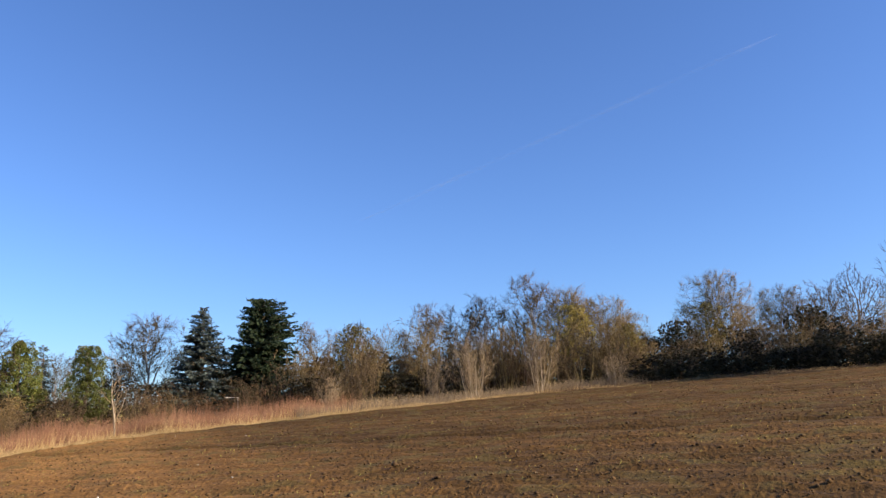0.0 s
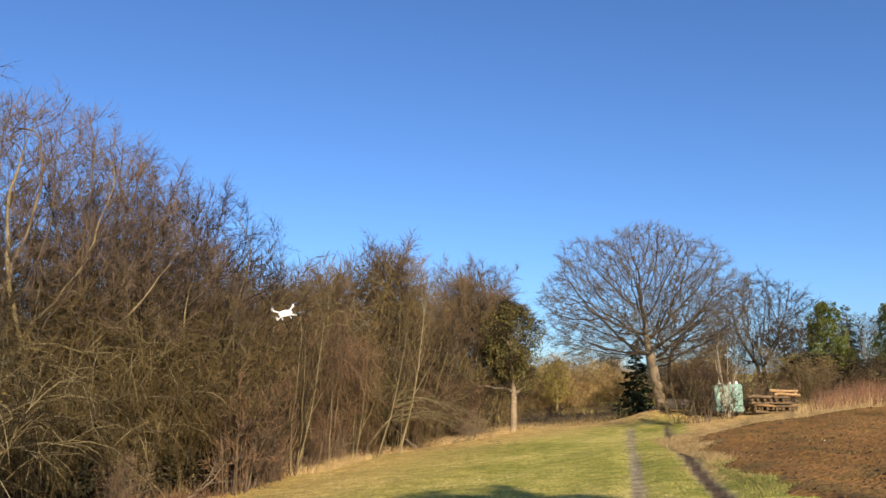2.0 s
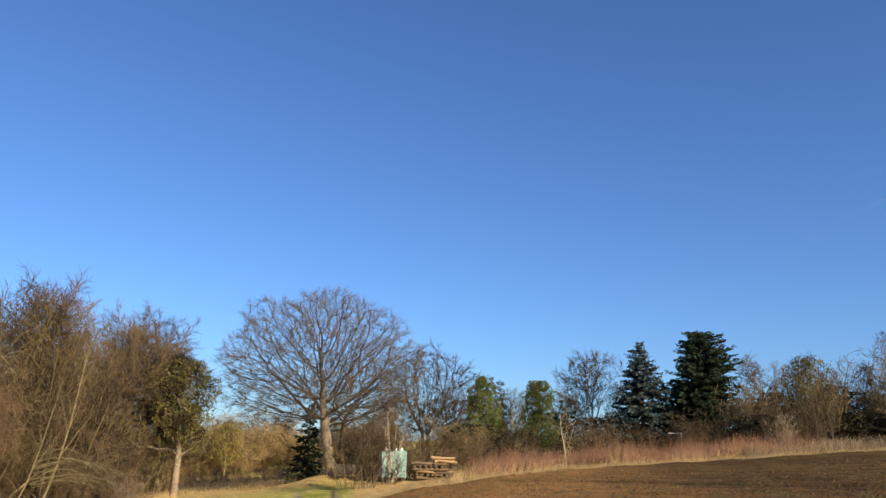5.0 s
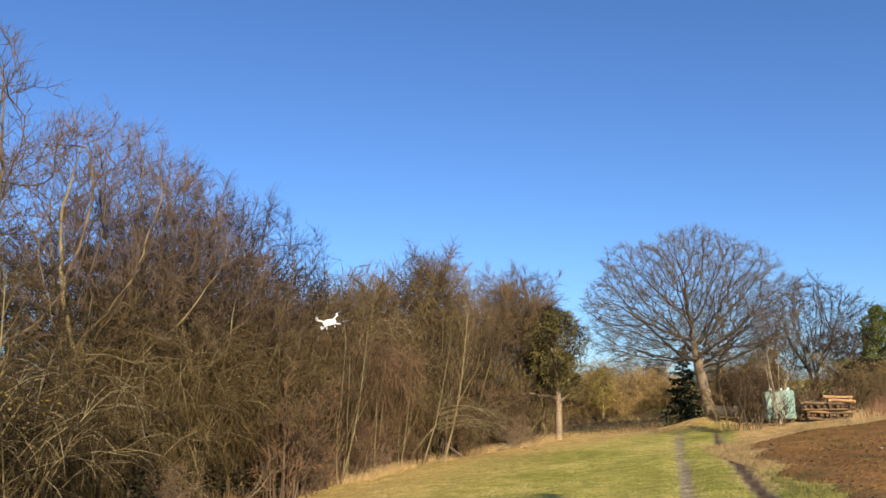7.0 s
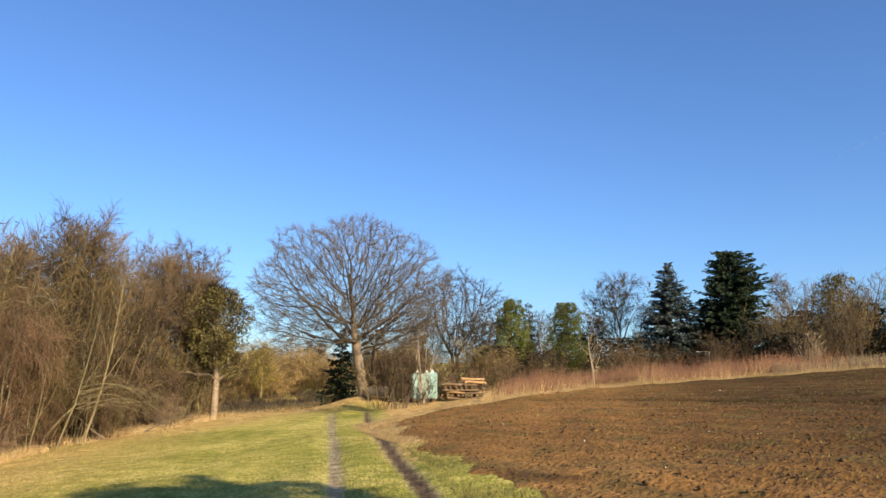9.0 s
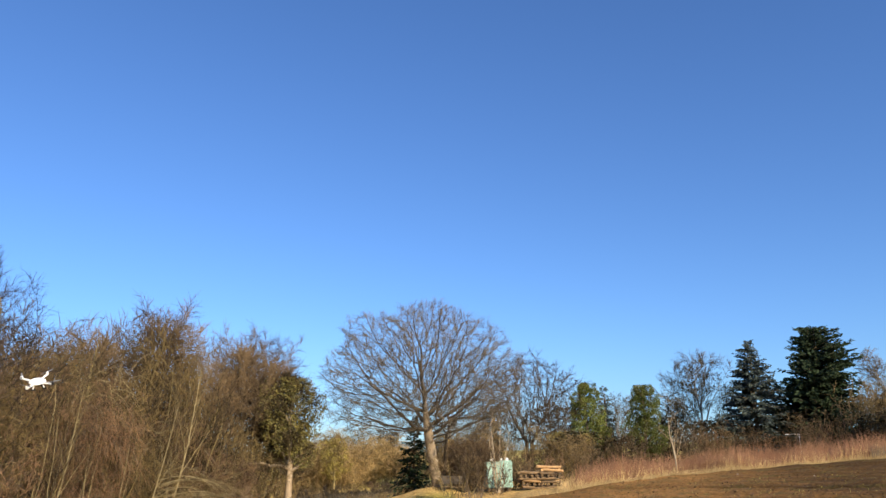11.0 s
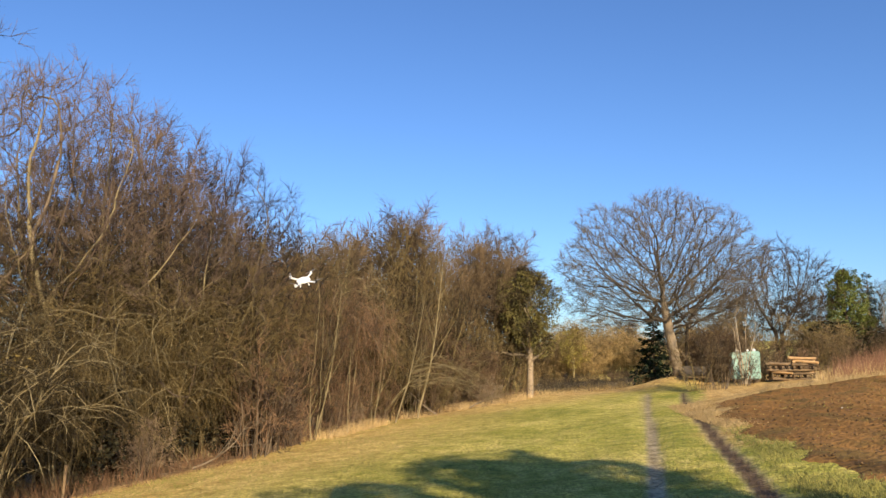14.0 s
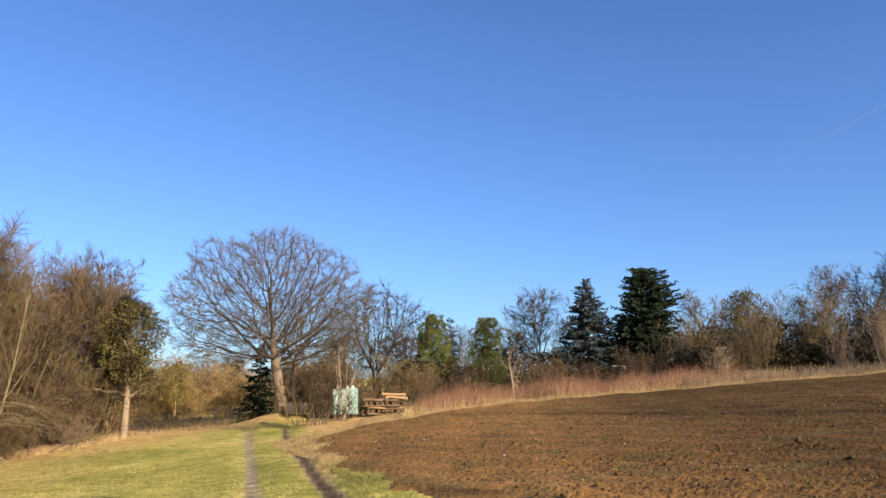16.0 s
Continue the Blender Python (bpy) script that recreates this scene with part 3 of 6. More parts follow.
def grown_tree(name, seed, label, category, tall, wide, bole, bark, twigs, goals=1500, low=0.25, widest=0.5, lean=(0.0, 0.0), shift=(0.0, 0.0), stems=1, foot=0.0, step=0.24, kill=0.42, tip=0.008, twig=(0.25, 0.55), per=3, thin=0.0055, group="", shell=0.5, wild=0.14, up=0.25, power=2.35, sprigs=0, hang=0.0, hanging=None, bole_bark=None, spray=0.42, straight=0.35, limb=0.028):
    """A leafless tree whose limbs fork and bend their way through a rounded crown, with fine twigs all over."""
    g = np.random.default_rng(seed)
    ob = thing(name, (0, 0, 0), label, category, group)
    v = g.normal(size=(goals, 3))
    v /= np.linalg.norm(v, axis=1, keepdims=True)
    r = g.random(goals) ** (shell / 1.5)
    lump = 1 + 0.09 * np.sin(v[:, 0] * 5 + seed) * np.sin(v[:, 1] * 4 + 1.3 * seed) + 0.06 * np.sin(v[:, 2] * 9 + v[:, 0] * 7)
    mid = tall * widest
    q = v * (r * lump)[:, None] * np.array([wide / 2, wide / 2, 1.0])
    q[:, 2] = mid + q[:, 2] * np.where(q[:, 2] > 0, tall - mid, mid - tall * low)
    q[:, :2] += np.array(shift)
    starts, parents = [], []
    for s in range(stems):
        a = s * 2.4 + g.uniform(0, 1)
        base = np.array([foot * math.cos(a) * (s > 0), foot * math.sin(a) * (s > 0), -0.15])
        top = base + np.array([lean[0] + 0.6 * foot * math.cos(a) * (s > 0), lean[1] + 0.6 * foot * math.sin(a) * (s > 0), bole * g.uniform(0.85, 1.1) if s else bole + 0.15])
        n = max(3, int(np.linalg.norm(top - base) / step))
        for k in range(n + 1):
            parents.append(-1 if k == 0 else len(starts) - 1)
            starts.append(base + (top - base) * k / n + g.normal(0, 0.02, 3) * (k > 0) + np.array([0.0, 0.0, 0.0]))
    keep = np.linalg.norm((q - np.array([lean[0], lean[1], bole])) * np.array([1, 1, 0.8]), axis=1) > 0.5
    pos, par, way = colonise(g, starts, parents, q[keep], step, kill, wild, straight)
    n = len(pos)
    kids = [[] for i in range(n)]
    for i, p in enumerate(par):
        if p >= 0:
            kids[p].append(i)
    load = np.zeros(n)
    for i in range(n - 1, -1, -1):
        load[i] = load[i] + tip ** power if not kids[i] else load[i]
        if par[i] >= 0:
            load[par[i]] += load[i]
    rad = load ** (1 / power)
    wood, crown, low_crown, boles = Tubes(), Tubes(), Tubes(), Tubes()
    todo = [(i, None) for i in range(n) if par[i] < 0]
    while todo:
        i, root = todo.pop()
        line, rr = ([pos[root]], [min(rad[root], rad[i] * 1.1)]) if root is not None else ([], [])
        while True:
            line.append(pos[i]), rr.append(rad[i])
            if not kids[i]:
                break
            order = sorted(kids[i], key=lambda c: -rad[c])
            todo.extend((c, i) for c in order[1:])
            i = order[0]
        if root is None:
            rr[0] *= 1.5
            rr[1] *= 1.12
        rr[-1] = 0.002
        thick = rr[0] > limb
        if bole_bark and root is None:
            cut = next((k for k, p in enumerate(line) if p[2] > bole * 1.35), len(line) - 2)
            boles.add([tuple(p) for p in line[:cut + 1]] + [tuple(line[cut] + (line[cut] - line[cut - 1]) * 0.05)], [r0 * 0.86 for r0 in rr[:cut + 1]] + [rr[cut] * 0.5], 12)
            line, rr = line[cut - 1:], rr[cut - 1:]
        (wood if thick else crown).add([tuple(p) for p in line], rr, 8 if rr[0] > 0.09 else 5 if thick else 3)
    for i in np.nonzero(rad < tip * 2.4)[0]:
        out = pos[i] - np.array([lean[0], lean[1], mid * 0.7])
        out /= np.linalg.norm(out) + 1e-9
        droop = max(0.0, 1 - pos[i][2] / (tall * hang)) if hang else 0.0
        where = low_crown if hanging and pos[i][2] < tall * hang * g.uniform(0.75, 1.25) else crown
        for k in range(per):
            d = 0.7 * way[i] + 0.45 * out + g.normal(0, spray, 3) + np.array([0, 0, up - 1.1 * droop])
            d /= np.linalg.norm(d)
            L = g.uniform(*twig)
            b = pos[i] + d * L * 0.5
            e = b + (d + g.normal(0, 0.22, 3) - np.array([0, 0, 0.6 * droop])) * L * 0.5
            where.add([tuple(pos[i]), tuple(b), tuple(e)], [thin * 1.25, thin, 0.0015], 3)
            for q2 in range(sprigs):
                r0 = b + (e - b) * g.uniform(-0.6, 0.8)
                dd = d + g.normal(0, 0.6, 3) - np.array([0, 0, 0.5 * droop])
                where.add([tuple(r0), tuple(r0 + dd / (np.linalg.norm(dd) + 1e-9) * L * g.uniform(0.25, 0.6))], [thin * 0.85, 0.001], 3)
    # the bole's bark is lighter than the limbs': its sunlit look is in the colour
    if bole_bark:
        boles.build("bole", bole_bark, ob, "tan bark, lightened for the sun on it", smooth=True)
    if hanging:
        low_crown.build("lower_crown", hanging, ob, "mossy olive twigs")
    wood.build("trunk", bark, ob, smooth=True)
    crown.build("crown", twigs, ob)
    return ob


def bare_shrub(name, seed, label, category, tall, wide, stems, bark, twigs, kids=(9, 7), group="", fan=24, up=0.05, girth=0.02, twig=0.13, droop=0.0, thinnest=0.006, ends=3):
    """A thicket of stems from one stool, with side branches and twigs."""
    rng = random.Random(seed)
    wood, crown = Tubes(), Tubes()
    ob = thing(name, (0, 0, 0), label, category, group)
    plan = {"centre": (0, 0, tall * 0.45), "size": (wide * 0.6, wide * 0.6, tall * 0.62), "thinnest": thinnest,
            "levels": [lev(0, kids[0], 0, 6, 0.07, up, 0.8, 0.5, 5, 0.12), lev(tall * 0.30, kids[1], 38, 4, 0.13, up - droop, 0.75, 0.5, 3, 0.12),
                       lev(tall * twig, ends, 40, 2, 0.14, up - droop, 0.7, 0.6, 3, 0.2), lev(tall * twig * 0.6, 0, 38, 1, 0.14, up, 0.6, 0.7, 3)]}
    for i in range(stems):
        a = i * 2.399 + rng.uniform(-0.4, 0.4)
        tilt = radians(rng.uniform(2, fan))
        b = wide * 0.16 * math.sqrt((i + 0.5) / stems)
        p = Vector((b * math.cos(a), b * math.sin(a), -0.1))
        d = Vector((math.sin(tilt) * math.cos(a), math.sin(tilt) * math.sin(a), math.cos(tilt)))
        grow(rng, [wood, crown, crown, crown], p, d, tall * rng.uniform(0.65, 1.02), girth * rng.uniform(0.7, 1.3), 0, plan)
    wood.build("stem", bark, ob, smooth=True)
    crown.build("crown", twigs, ob)
    return ob


def conifer(name, seed, label, tall, wide, needles, bark, whorls=22, per=9, shape=1.0, droop=0.25, spray=0.28, clear=0.04, group="", dense=1.2, ragged=0.0):
    """A conifer: a straight trunk, whorls of drooping boughs, and needle sprays along them."""
    rng = random.Random(seed)
    wood, places, dirs, sizes = Tubes(), [], [], []
    ob = thing(name, (0, 0, 0), label, "conifer", group)
    wood.add([(0, 0, -0.1), (0, 0, tall * 0.4), (0.03, 0, tall * 0.8), (0, 0, tall)], [tall * 0.022, tall * 0.016, tall * 0.007, 0.01], 8)
    for w in range(whorls):
        f = clear + (1 - clear) * (w / whorls)
        z = tall * f
        reach = wide * 0.5 * (1 - f) ** shape * (1 - 0.25 * max(0.0, 0.12 - f) / 0.12) + 0.06
        for k in range(per if f < 0.75 else max(4, per - 3)):
            a = rng.uniform(0, 2 * math.pi)
            r = reach * rng.uniform(0.62, 1.13) * (1 + ragged * math.sin(2.3 * a + 9.0 * f + seed) * math.sin(17.0 * f + a))
            rise = rng.uniform(-0.05, 0.25) - droop * (1 - f)
            tip = Vector((r * math.cos(a), r * math.sin(a), r * rise))
            p0 = Vector((0, 0, z + rng.uniform(-0.5, 0.5) * tall / whorls))
            mid = p0 + tip * 0.55 + Vector((0, 0, 0.05 * r))
            end = p0 + tip + Vector((0, 0, 0.10 * r))
            wood.add([tuple(p0), tuple(mid), tuple(end)], [0.012 + 0.012 * r, 0.008 + 0.006 * r, 0.004], 3)
            n = 6 + int(r * 20 * dense)
            for i in range(n):
                t = 0.12 + 0.88 * (i + rng.random()) / n
                q = p0.lerp(mid, t / 0.55) if t < 0.55 else mid.lerp(end, (t - 0.55) / 0.45)
                side = Vector((-math.sin(a), math.cos(a), 0)) * rng.choice((-1, 1)) * rng.uniform(0.2, 1.0)
                dd = tip.normalized() * rng.uniform(0.4, 1.0) + side + Vector((0, 0, rng.uniform(-0.55, 0.3)))
                places.append(tuple(q + Vector((rng.gauss(0, 0.03), rng.gauss(0, 0.03), rng.gauss(0, 0.03)))))
                dirs.append(tuple(dd))
                sizes.append(spray * rng.uniform(0.55, 1.1) * (0.6 + 0.4 * (1 - f)))
    wood.build("trunk", bark, ob)
    leaf_mesh("crown", places, dirs, sizes, needles, ob, slim=0.42, seed=seed)
    return ob


def leafy_tree(name, seed, label, category, tall, wide, leaves, bark, count, lobes=14, size=0.12, clear=0.3, inner=0.45, group="", girth=0.1, bare=0.0, twig_mat=None):
    """A leafy or ivy-clad tree: trunk and limbs, and clumps of leaves of uneven outline round the limbs' ends."""
    rng = random.Random(seed)
    wood, twig, places, dirs, sizes = Tubes(), Tubes(), [], [], []
    ob = thing(name, (0, 0, 0), label, category, group)
    wood.add([(0, 0, -0.1), (0.05, 0, tall * 0.3), (-0.03, 0.04, tall * 0.6), (0, 0, tall * 0.93)], [girth * 1.3, girth, girth * 0.6, 0.01], 8)
    centres = []
    for i in range(lobes):
        f = clear + (1 - clear) * ((i + 0.5) / lobes)
        a = i * 2.399 + rng.uniform(-0.5, 0.5)
        prof = math.sin(math.pi * min(0.97, 0.16 + 0.80 * (f - clear) / (1 - clear) )) ** 0.7
        r = wide * 0.5 * prof * rng.uniform(0.35, 0.75)
        c = Vector((r * math.cos(a), r * math.sin(a), tall * f))
        size_c = wide * rng.uniform(0.17, 0.27) * (0.4 + 0.6 * prof)
        centres.append((c, size_c))
        wood.add([(0, 0, max(0.1, tall * f - r * 0.9)), tuple(c * 0.5 + Vector((0, 0, tall * f * 0.5 - r * 0.25))), tuple(c)], [girth * 0.4, girth * 0.25, 0.008], 5)
    for k in range(count):
        c, s = centres[k % lobes]
        v = Vector((rng.gauss(0, 1), rng.gauss(0, 1), rng.gauss(0, 1))).normalized()
        q = c + Vector((v.x, v.y, v.z * 1.15)) * s * rng.uniform(inner, 1.0) ** 0.6 * (1.0 + 0.22 * noise.noise(v * 2.3 + c))
        if q.z > tall or q.z < 0.02:
            continue
        places.append(tuple(q))
        dirs.append((v.x + rng.gauss(0, 0.6), v.y + rng.gauss(0, 0.6), v.z * 0.5 - 0.25 + rng.gauss(0, 0.6)))
        sizes.append(size * rng.uniform(0.6, 1.3))
    if bare:
        for k in range(int(bare)):
            c, s = centres[rng.randrange(lobes)]
            v = Vector((rng.gauss(0, 1), rng.gauss(0, 1), rng.gauss(0, 1) + 0.5)).normalized()
            q = c + v * s * rng.uniform(0.2, 0.95)
            w = Vector((v.x * 0.6 + rng.gauss(0, 0.6), v.y * 0.6 + rng.gauss(0, 0.6), rng.gauss(0.25, 0.6))).normalized() * rng.uniform(0.2, 0.5)
            twig.add([tuple(q), tuple(q + w * 0.6), tuple(q + w + Vector((0, 0, rng.gauss(0, 0.06))))], [0.011, 0.008, 0.003], 3)
        twig.build("bare_crown", twig_mat or TWIG_BROWN, ob)
    wood.build("trunk", bark, ob, smooth=True)
    leaf_mesh("crown", places, dirs, sizes, leaves, ob, slim=0.7, seed=seed)
    return ob


def put(ob, az, d, turn=0.0, size=1.0, tall=1.0, lift=0.0):
    ob.matrix_basis = Matrix.Translation(at(az, d, lift)) @ pose(0, 0, 0, 0, 0, turn)
    ob.scale = (size, size, size * tall)
    return ob


def put_copy(ob, az, d, turn=0.0, size=1.0, tall=1.0, label="", lift=0.0):
    c = put(copy_thing(ob, Matrix.Identity(4)), az, d, turn, size, tall, lift)
    if label:
        tagged(c, label)
    return c


# the great bare tree on the mound
big = grown_tree("oak_tree", 11, "large bare oak with a broad round crown on a grassy mound", "tree", 8.25, 9.3, 3.0, BARK_OAK, TWIG_OAK,
                 goals=4600, shell=0.42, low=0.25, widest=0.53, lean=(-0.55, 0.0), shift=(-0.62, 0.0), step=0.17, kill=0.23, tip=0.0066, per=4, thin=0.0042, up=0.04, twig=(0.2, 0.45), wild=0.21, power=1.99, sprigs=2, limb=0.019, bole_bark=BARK_TAN, spray=0.5)
put(big, 10.6, 36.0, lift=-0.1)
second = grown_tree("oak_tree", 12, "slimmer bare oak beside the large one", "tree", 6.0, 4.6, 2.4, BARK_OAK, TWIG_OAK, goals=900, kill=0.3, step=0.2, per=2, low=0.4, widest=0.62, lean=(0.15, 0.0), shift=(0.9, 0.0), tip=0.008, thin=0.0065, up=0.06)
put(second, 11.0, 36.7)

# bare trees behind the field, built once and then repeated
tree_a = grown_tree("bare_tree", 21, "bare spreading tree with dark limbs", "tree", 7.2, 5.8, 1.9, BARK_BROWN, TWIG_BROWN, goals=1200, low=0.27, widest=0.58, stems=2, foot=0.2, step=0.22, kill=0.29, per=2, tip=0.0105, thin=0.009, group="bare trees", up=0.15)
tree_b = bare_tree("bare_tree", 22, "bare round-crowned tree with pale olive twigs", "tree", 7.0, 5.0, 1.2, 0.13, BARK_GREY, TWIG_OLIVE, limbs=11, kids=(8, 7, 6), fine=0.5, thinnest=0.013, group="bare trees", spread=(8, 60), up=0.07)
tree_c = bare_tree("bare_tree", 23, "bare tall tree with upright twisted branches", "tree", 8.5, 4.6, 2.6, 0.14, BARK_GREY, TWIG_BROWN, limbs=9, kids=(8, 7, 6), fine=0.5, thinnest=0.013, group="bare trees", spread=(5, 48), wild=0.2)
put(grown_tree("orchard_tree", 21, "bare dark orchard tree with a forked trunk and hanging twigs", "tree", 6.9, 6.0, 1.9, BARK_OAK, TWIG_BROWN, goals=1500, low=0.27, widest=0.58, stems=2, foot=0.2, step=0.22, kill=0.29, per=4, tip=0.0085, thin=0.0062, up=0.0, sprigs=2, hang=0.75, power=2.1, spray=0.55), 17.3, 45, 20)
put(tree_a, 14.9, 50, 200, 0.75, 0.9)
put(tree_b, 29.0, 50, 0, 0.86)
put(tree_c, 56.2, 52, 40, 0.86)
for kind, az, d, turn, size, tall in ((tree_a, 45.5, 52, 150, 0.8, 0.95), (tree_c, 40.3, 52, 10, 0.70, 1.0), (tree_c, 48.2, 50, 80, 0.76, 1.0),
                                      (tree_c, 51.2, 51, 170, 0.82, 1.0), (tree_a, 53.5, 53, 300, 0.94, 1.0), (tree_b, 58.6, 52, 90, 0.98, 1.0), (tree_b, 61.4, 53, 200, 0.88, 1.0),
                                      (tree_c, 60.1, 56, 250, 0.76, 1.0), (tree_a, 65.9, 62, 33, 0.55, 1.0), (tree_b, 68.9, 60, 140, 1.12, 1.0), (tree_b, 73.0, 66, 15, 0.95, 1.0),
                                      (tree_a, 75.3, 66, 222, 0.95, 1.0), (tree_a, 77.6, 66, 300, 1.08, 1.0), (tree_a, 83.6, 50, 111, 1.35, 1.05), (tree_c, 85.0, 52, 60, 1.2, 1.0),
                                      (tree_b, 63.0, 57, 310, 0.72, 1.0), (tree_a, 43.0, 55, 70, 0.8, 1.0), (tree_a, 5.4, 66, 70, 0.62, 0.9), (tree_b, 7.0, 62, 120, 0.6, 0.9), (tree_a, 20.0, 52, 290, 0.8, 0.85),
                                      (tree_b, 3.4, 62, 20, 0.6, 0.9), (tree_a, 18.9, 49, 90, 0.72, 0.9), (tree_b, 23.3, 50, 44, 0.66, 0.9), (tree_b, 27.0, 52, 144, 0.6, 0.9), (tree_b, 70.8, 64, 244, 0.8, 0.95)):
    put_copy(kind, az, d, turn, size * (0.9 if az > 38 else 1.0), tall)

# the hedge trees beside the meadow
left_a = grown_tree("bare_tree", 31, "bare bushy tree with mossy olive limbs at the meadow's edge", "tree", 9.1, 7.8, 3.0, BARK_MOSS, TWIG_PURPLE, goals=3000, low=0.24, widest=0.56, stems=4, foot=0.55, step=0.2, kill=0.27, tip=0.0052, thin=0.0042, per=4, twig=(0.22, 0.55), up=0.10, wild=0.17, power=1.9, sprigs=2, hang=0.5, hanging=TWIG_OLIVE, spray=0.6, straight=0.7, group="hedge trees")
left_b = grown_tree("bare_tree", 32, "bare bushy tree with fine brown twigs at the meadow's edge", "tree", 7.7, 6.6, 1.8, BARK_MOSS, TWIG_PURPLE, goals=2400, low=0.14, widest=0.55, stems=4, foot=0.5, step=0.19, kill=0.27, tip=0.0052, thin=0.0042, per=4, twig=(0.22, 0.55), up=0.06, wild=0.17, power=1.9, sprigs=2, hang=0.6, hanging=TWIG_OLIVE, spray=0.6, straight=0.7, group="hedge trees")
left_d = grown_tree("bare_tree", 34, "tall open bare tree with dark limbs and sky between them", "tree", 11.0, 6.5, 2.6, BARK_BROWN, TWIG_BROWN, goals=800, low=0.2, widest=0.55, stems=3, foot=0.6, step=0.24, kill=0.36, tip=0.008, thin=0.005, per=3, twig=(0.3, 0.6), up=0.05, wild=0.18, power=2.0, sprigs=1, group="hedge trees")
left_c = bare_tree("bare_tree", 33, "slender bare tree with upright brown twigs in the thicket", "tree", 8.0, 3.4, 1.5, 0.08, BARK_OLIVE, TWIG_WARM, limbs=12, kids=(9, 8, 6), fine=0.45, thinnest=0.010, group="hedge trees", spread=(3, 35), up=0.10)
put(left_a, -32.4, 19.5, 0, 1.0)
put(left_b, -23.6, 20.3, 50, 0.95)
put(left_d, -41.0, 18.5, 0, 1.0)
put(left_c, -10.0, 33, 0, 1.02)
for kind, az, d, turn, size, tall in ((left_b, -27.6, 22.0, 200, 1.12, 1.02), (left_b, -30.0, 21.5, 260, 1.0, 1.0), (left_b, -25.6, 19.6, 140, 0.85, 1.0), (left_b, -2.6, 37.0, 80, 0.72, 1.12), (left_b, -38.0, 19.5, 300, 0.95, 0.9), (left_b, -19.2, 25.0, 110, 0.66, 0.95), (left_d, -46.5, 19.0, 120, 1.0, 1.0),
                                      (left_c, -14.2, 29, 90, 0.85, 1.0), (left_c, -12.0, 33, 200, 0.9, 1.0), (left_c, -8.0, 34, 300, 0.98, 1.0), (left_c, -5.0, 36, 45, 0.95, 1.0), (left_c, -6.4, 35, 145, 0.8, 1.0),
                                      (left_c, -3.2, 37, 160, 0.86, 1.0), (left_c, -1.4, 38, 250, 0.95, 1.0), (left_c, -2.2, 35.5, 20, 0.82, 1.0), (left_c, -0.9, 36.5, 120, 0.7, 1.0), (left_c, -16.5, 27, 330, 0.72, 1.0)):
    put_copy(kind, az, d, turn, size, tall)

# shrubs of the thicket
shrub_a = bare_shrub("shrub", 41, "dense bare shrub of arching brown stems", "shrub", 3.4, 2.8, 11, BARK_OLIVE, TWIG_BROWN, kids=(8, 5), girth=0.03, thinnest=0.008, group="thicket shrubs", ends=2)
shrub_b = bare_shrub("shrub", 42, "dense bare shrub of olive upright stems", "shrub", 3.6, 2.4, 11, BARK_OLIVE, TWIG_OLIVE, kids=(8, 5), girth=0.028, thinnest=0.008, group="thicket shrubs", fan=16, ends=2)
shrub_c = bare_shrub("shrub", 43, "low tangled bare shrub with reddish twigs", "shrub", 2.0, 2.4, 13, BARK_BROWN, TWIG_RED, kids=(8, 6), thinnest=0.006, group="thicket shrubs", fan=40, droop=0.05, ends=2)
shrub_d = bare_shrub("shrub", 44, "drooping bare shrub with yellowish twigs", "shrub", 2.6, 3.0, 11, BARK_OLIVE, TWIG_OLIVE, kids=(8, 5), girth=0.028, thinnest=0.008, group="thicket shrubs", fan=42, droop=0.10, ends=2)
rng = random.Random(7)
first = {}
for i in range(69):
    y = 9.0 + 26 * (i + rng.uniform(-0.3, 0.3)) / 69
    row = i % 3
    x = float(np.interp(y, HEDGE_Y, HEDGE_X)) - (0.6, 2.0, 3.6)[row] - rng.uniform(0, 0.6)
    if y < 18.5 or row == 0 and y < 27 and rng.random() < 0.4:
        continue
    kind = ((shrub_c, shrub_d, shrub_a, shrub_b), (shrub_a, shrub_b, shrub_d), (shrub_a, shrub_b))[row]
    kind = kind[rng.randrange(len(kind))]
    az, d = math.degrees(math.atan2(x, y)), math.hypot(x, y)
    s = rng.uniform(0.75, 1.25) * (0.95, 1.25, 1.5)[row] * (1.0 if y < 24 else 1.05)
    if kind not in first:
        first[kind] = put(kind, az, d, rng.uniform(0, 360), s)
    else:
        put_copy(kind, az, d, rng.uniform(0, 360), s, rng.uniform(0.9, 1.15))
put(shrub_c, -18.6, 20.0, 115, 0.9, 1.15)
# shrubs behind the field and at the end of the track, coarser as they stay far off
near_kinds = (shrub_a, shrub_b, shrub_c, shrub_d)
shrub_a = bare_shrub("shrub", 45, "bare brown shrub in the far hedge", "shrub", 3.4, 2.9, 10, BARK_BROWN, TWIG_BROWN, kids=(7, 4), group="far hedge shrubs", thinnest=0.0125, ends=1)
shrub_b = bare_shrub("shrub", 46, "bare upright olive shrub in the far hedge", "shrub", 3.6, 2.5, 10, BARK_OLIVE, TWIG_OLIVE, kids=(7, 4), group="far hedge shrubs", fan=16, thinnest=0.0125, ends=1)
shrub_c = bare_shrub("shrub", 47, "low bare shrub with reddish twigs in the far hedge", "shrub", 2.0, 2.4, 10, BARK_BROWN, TWIG_RED, kids=(7, 4), group="far hedge shrubs", fan=40, droop=0.05, thinnest=0.012, ends=1)
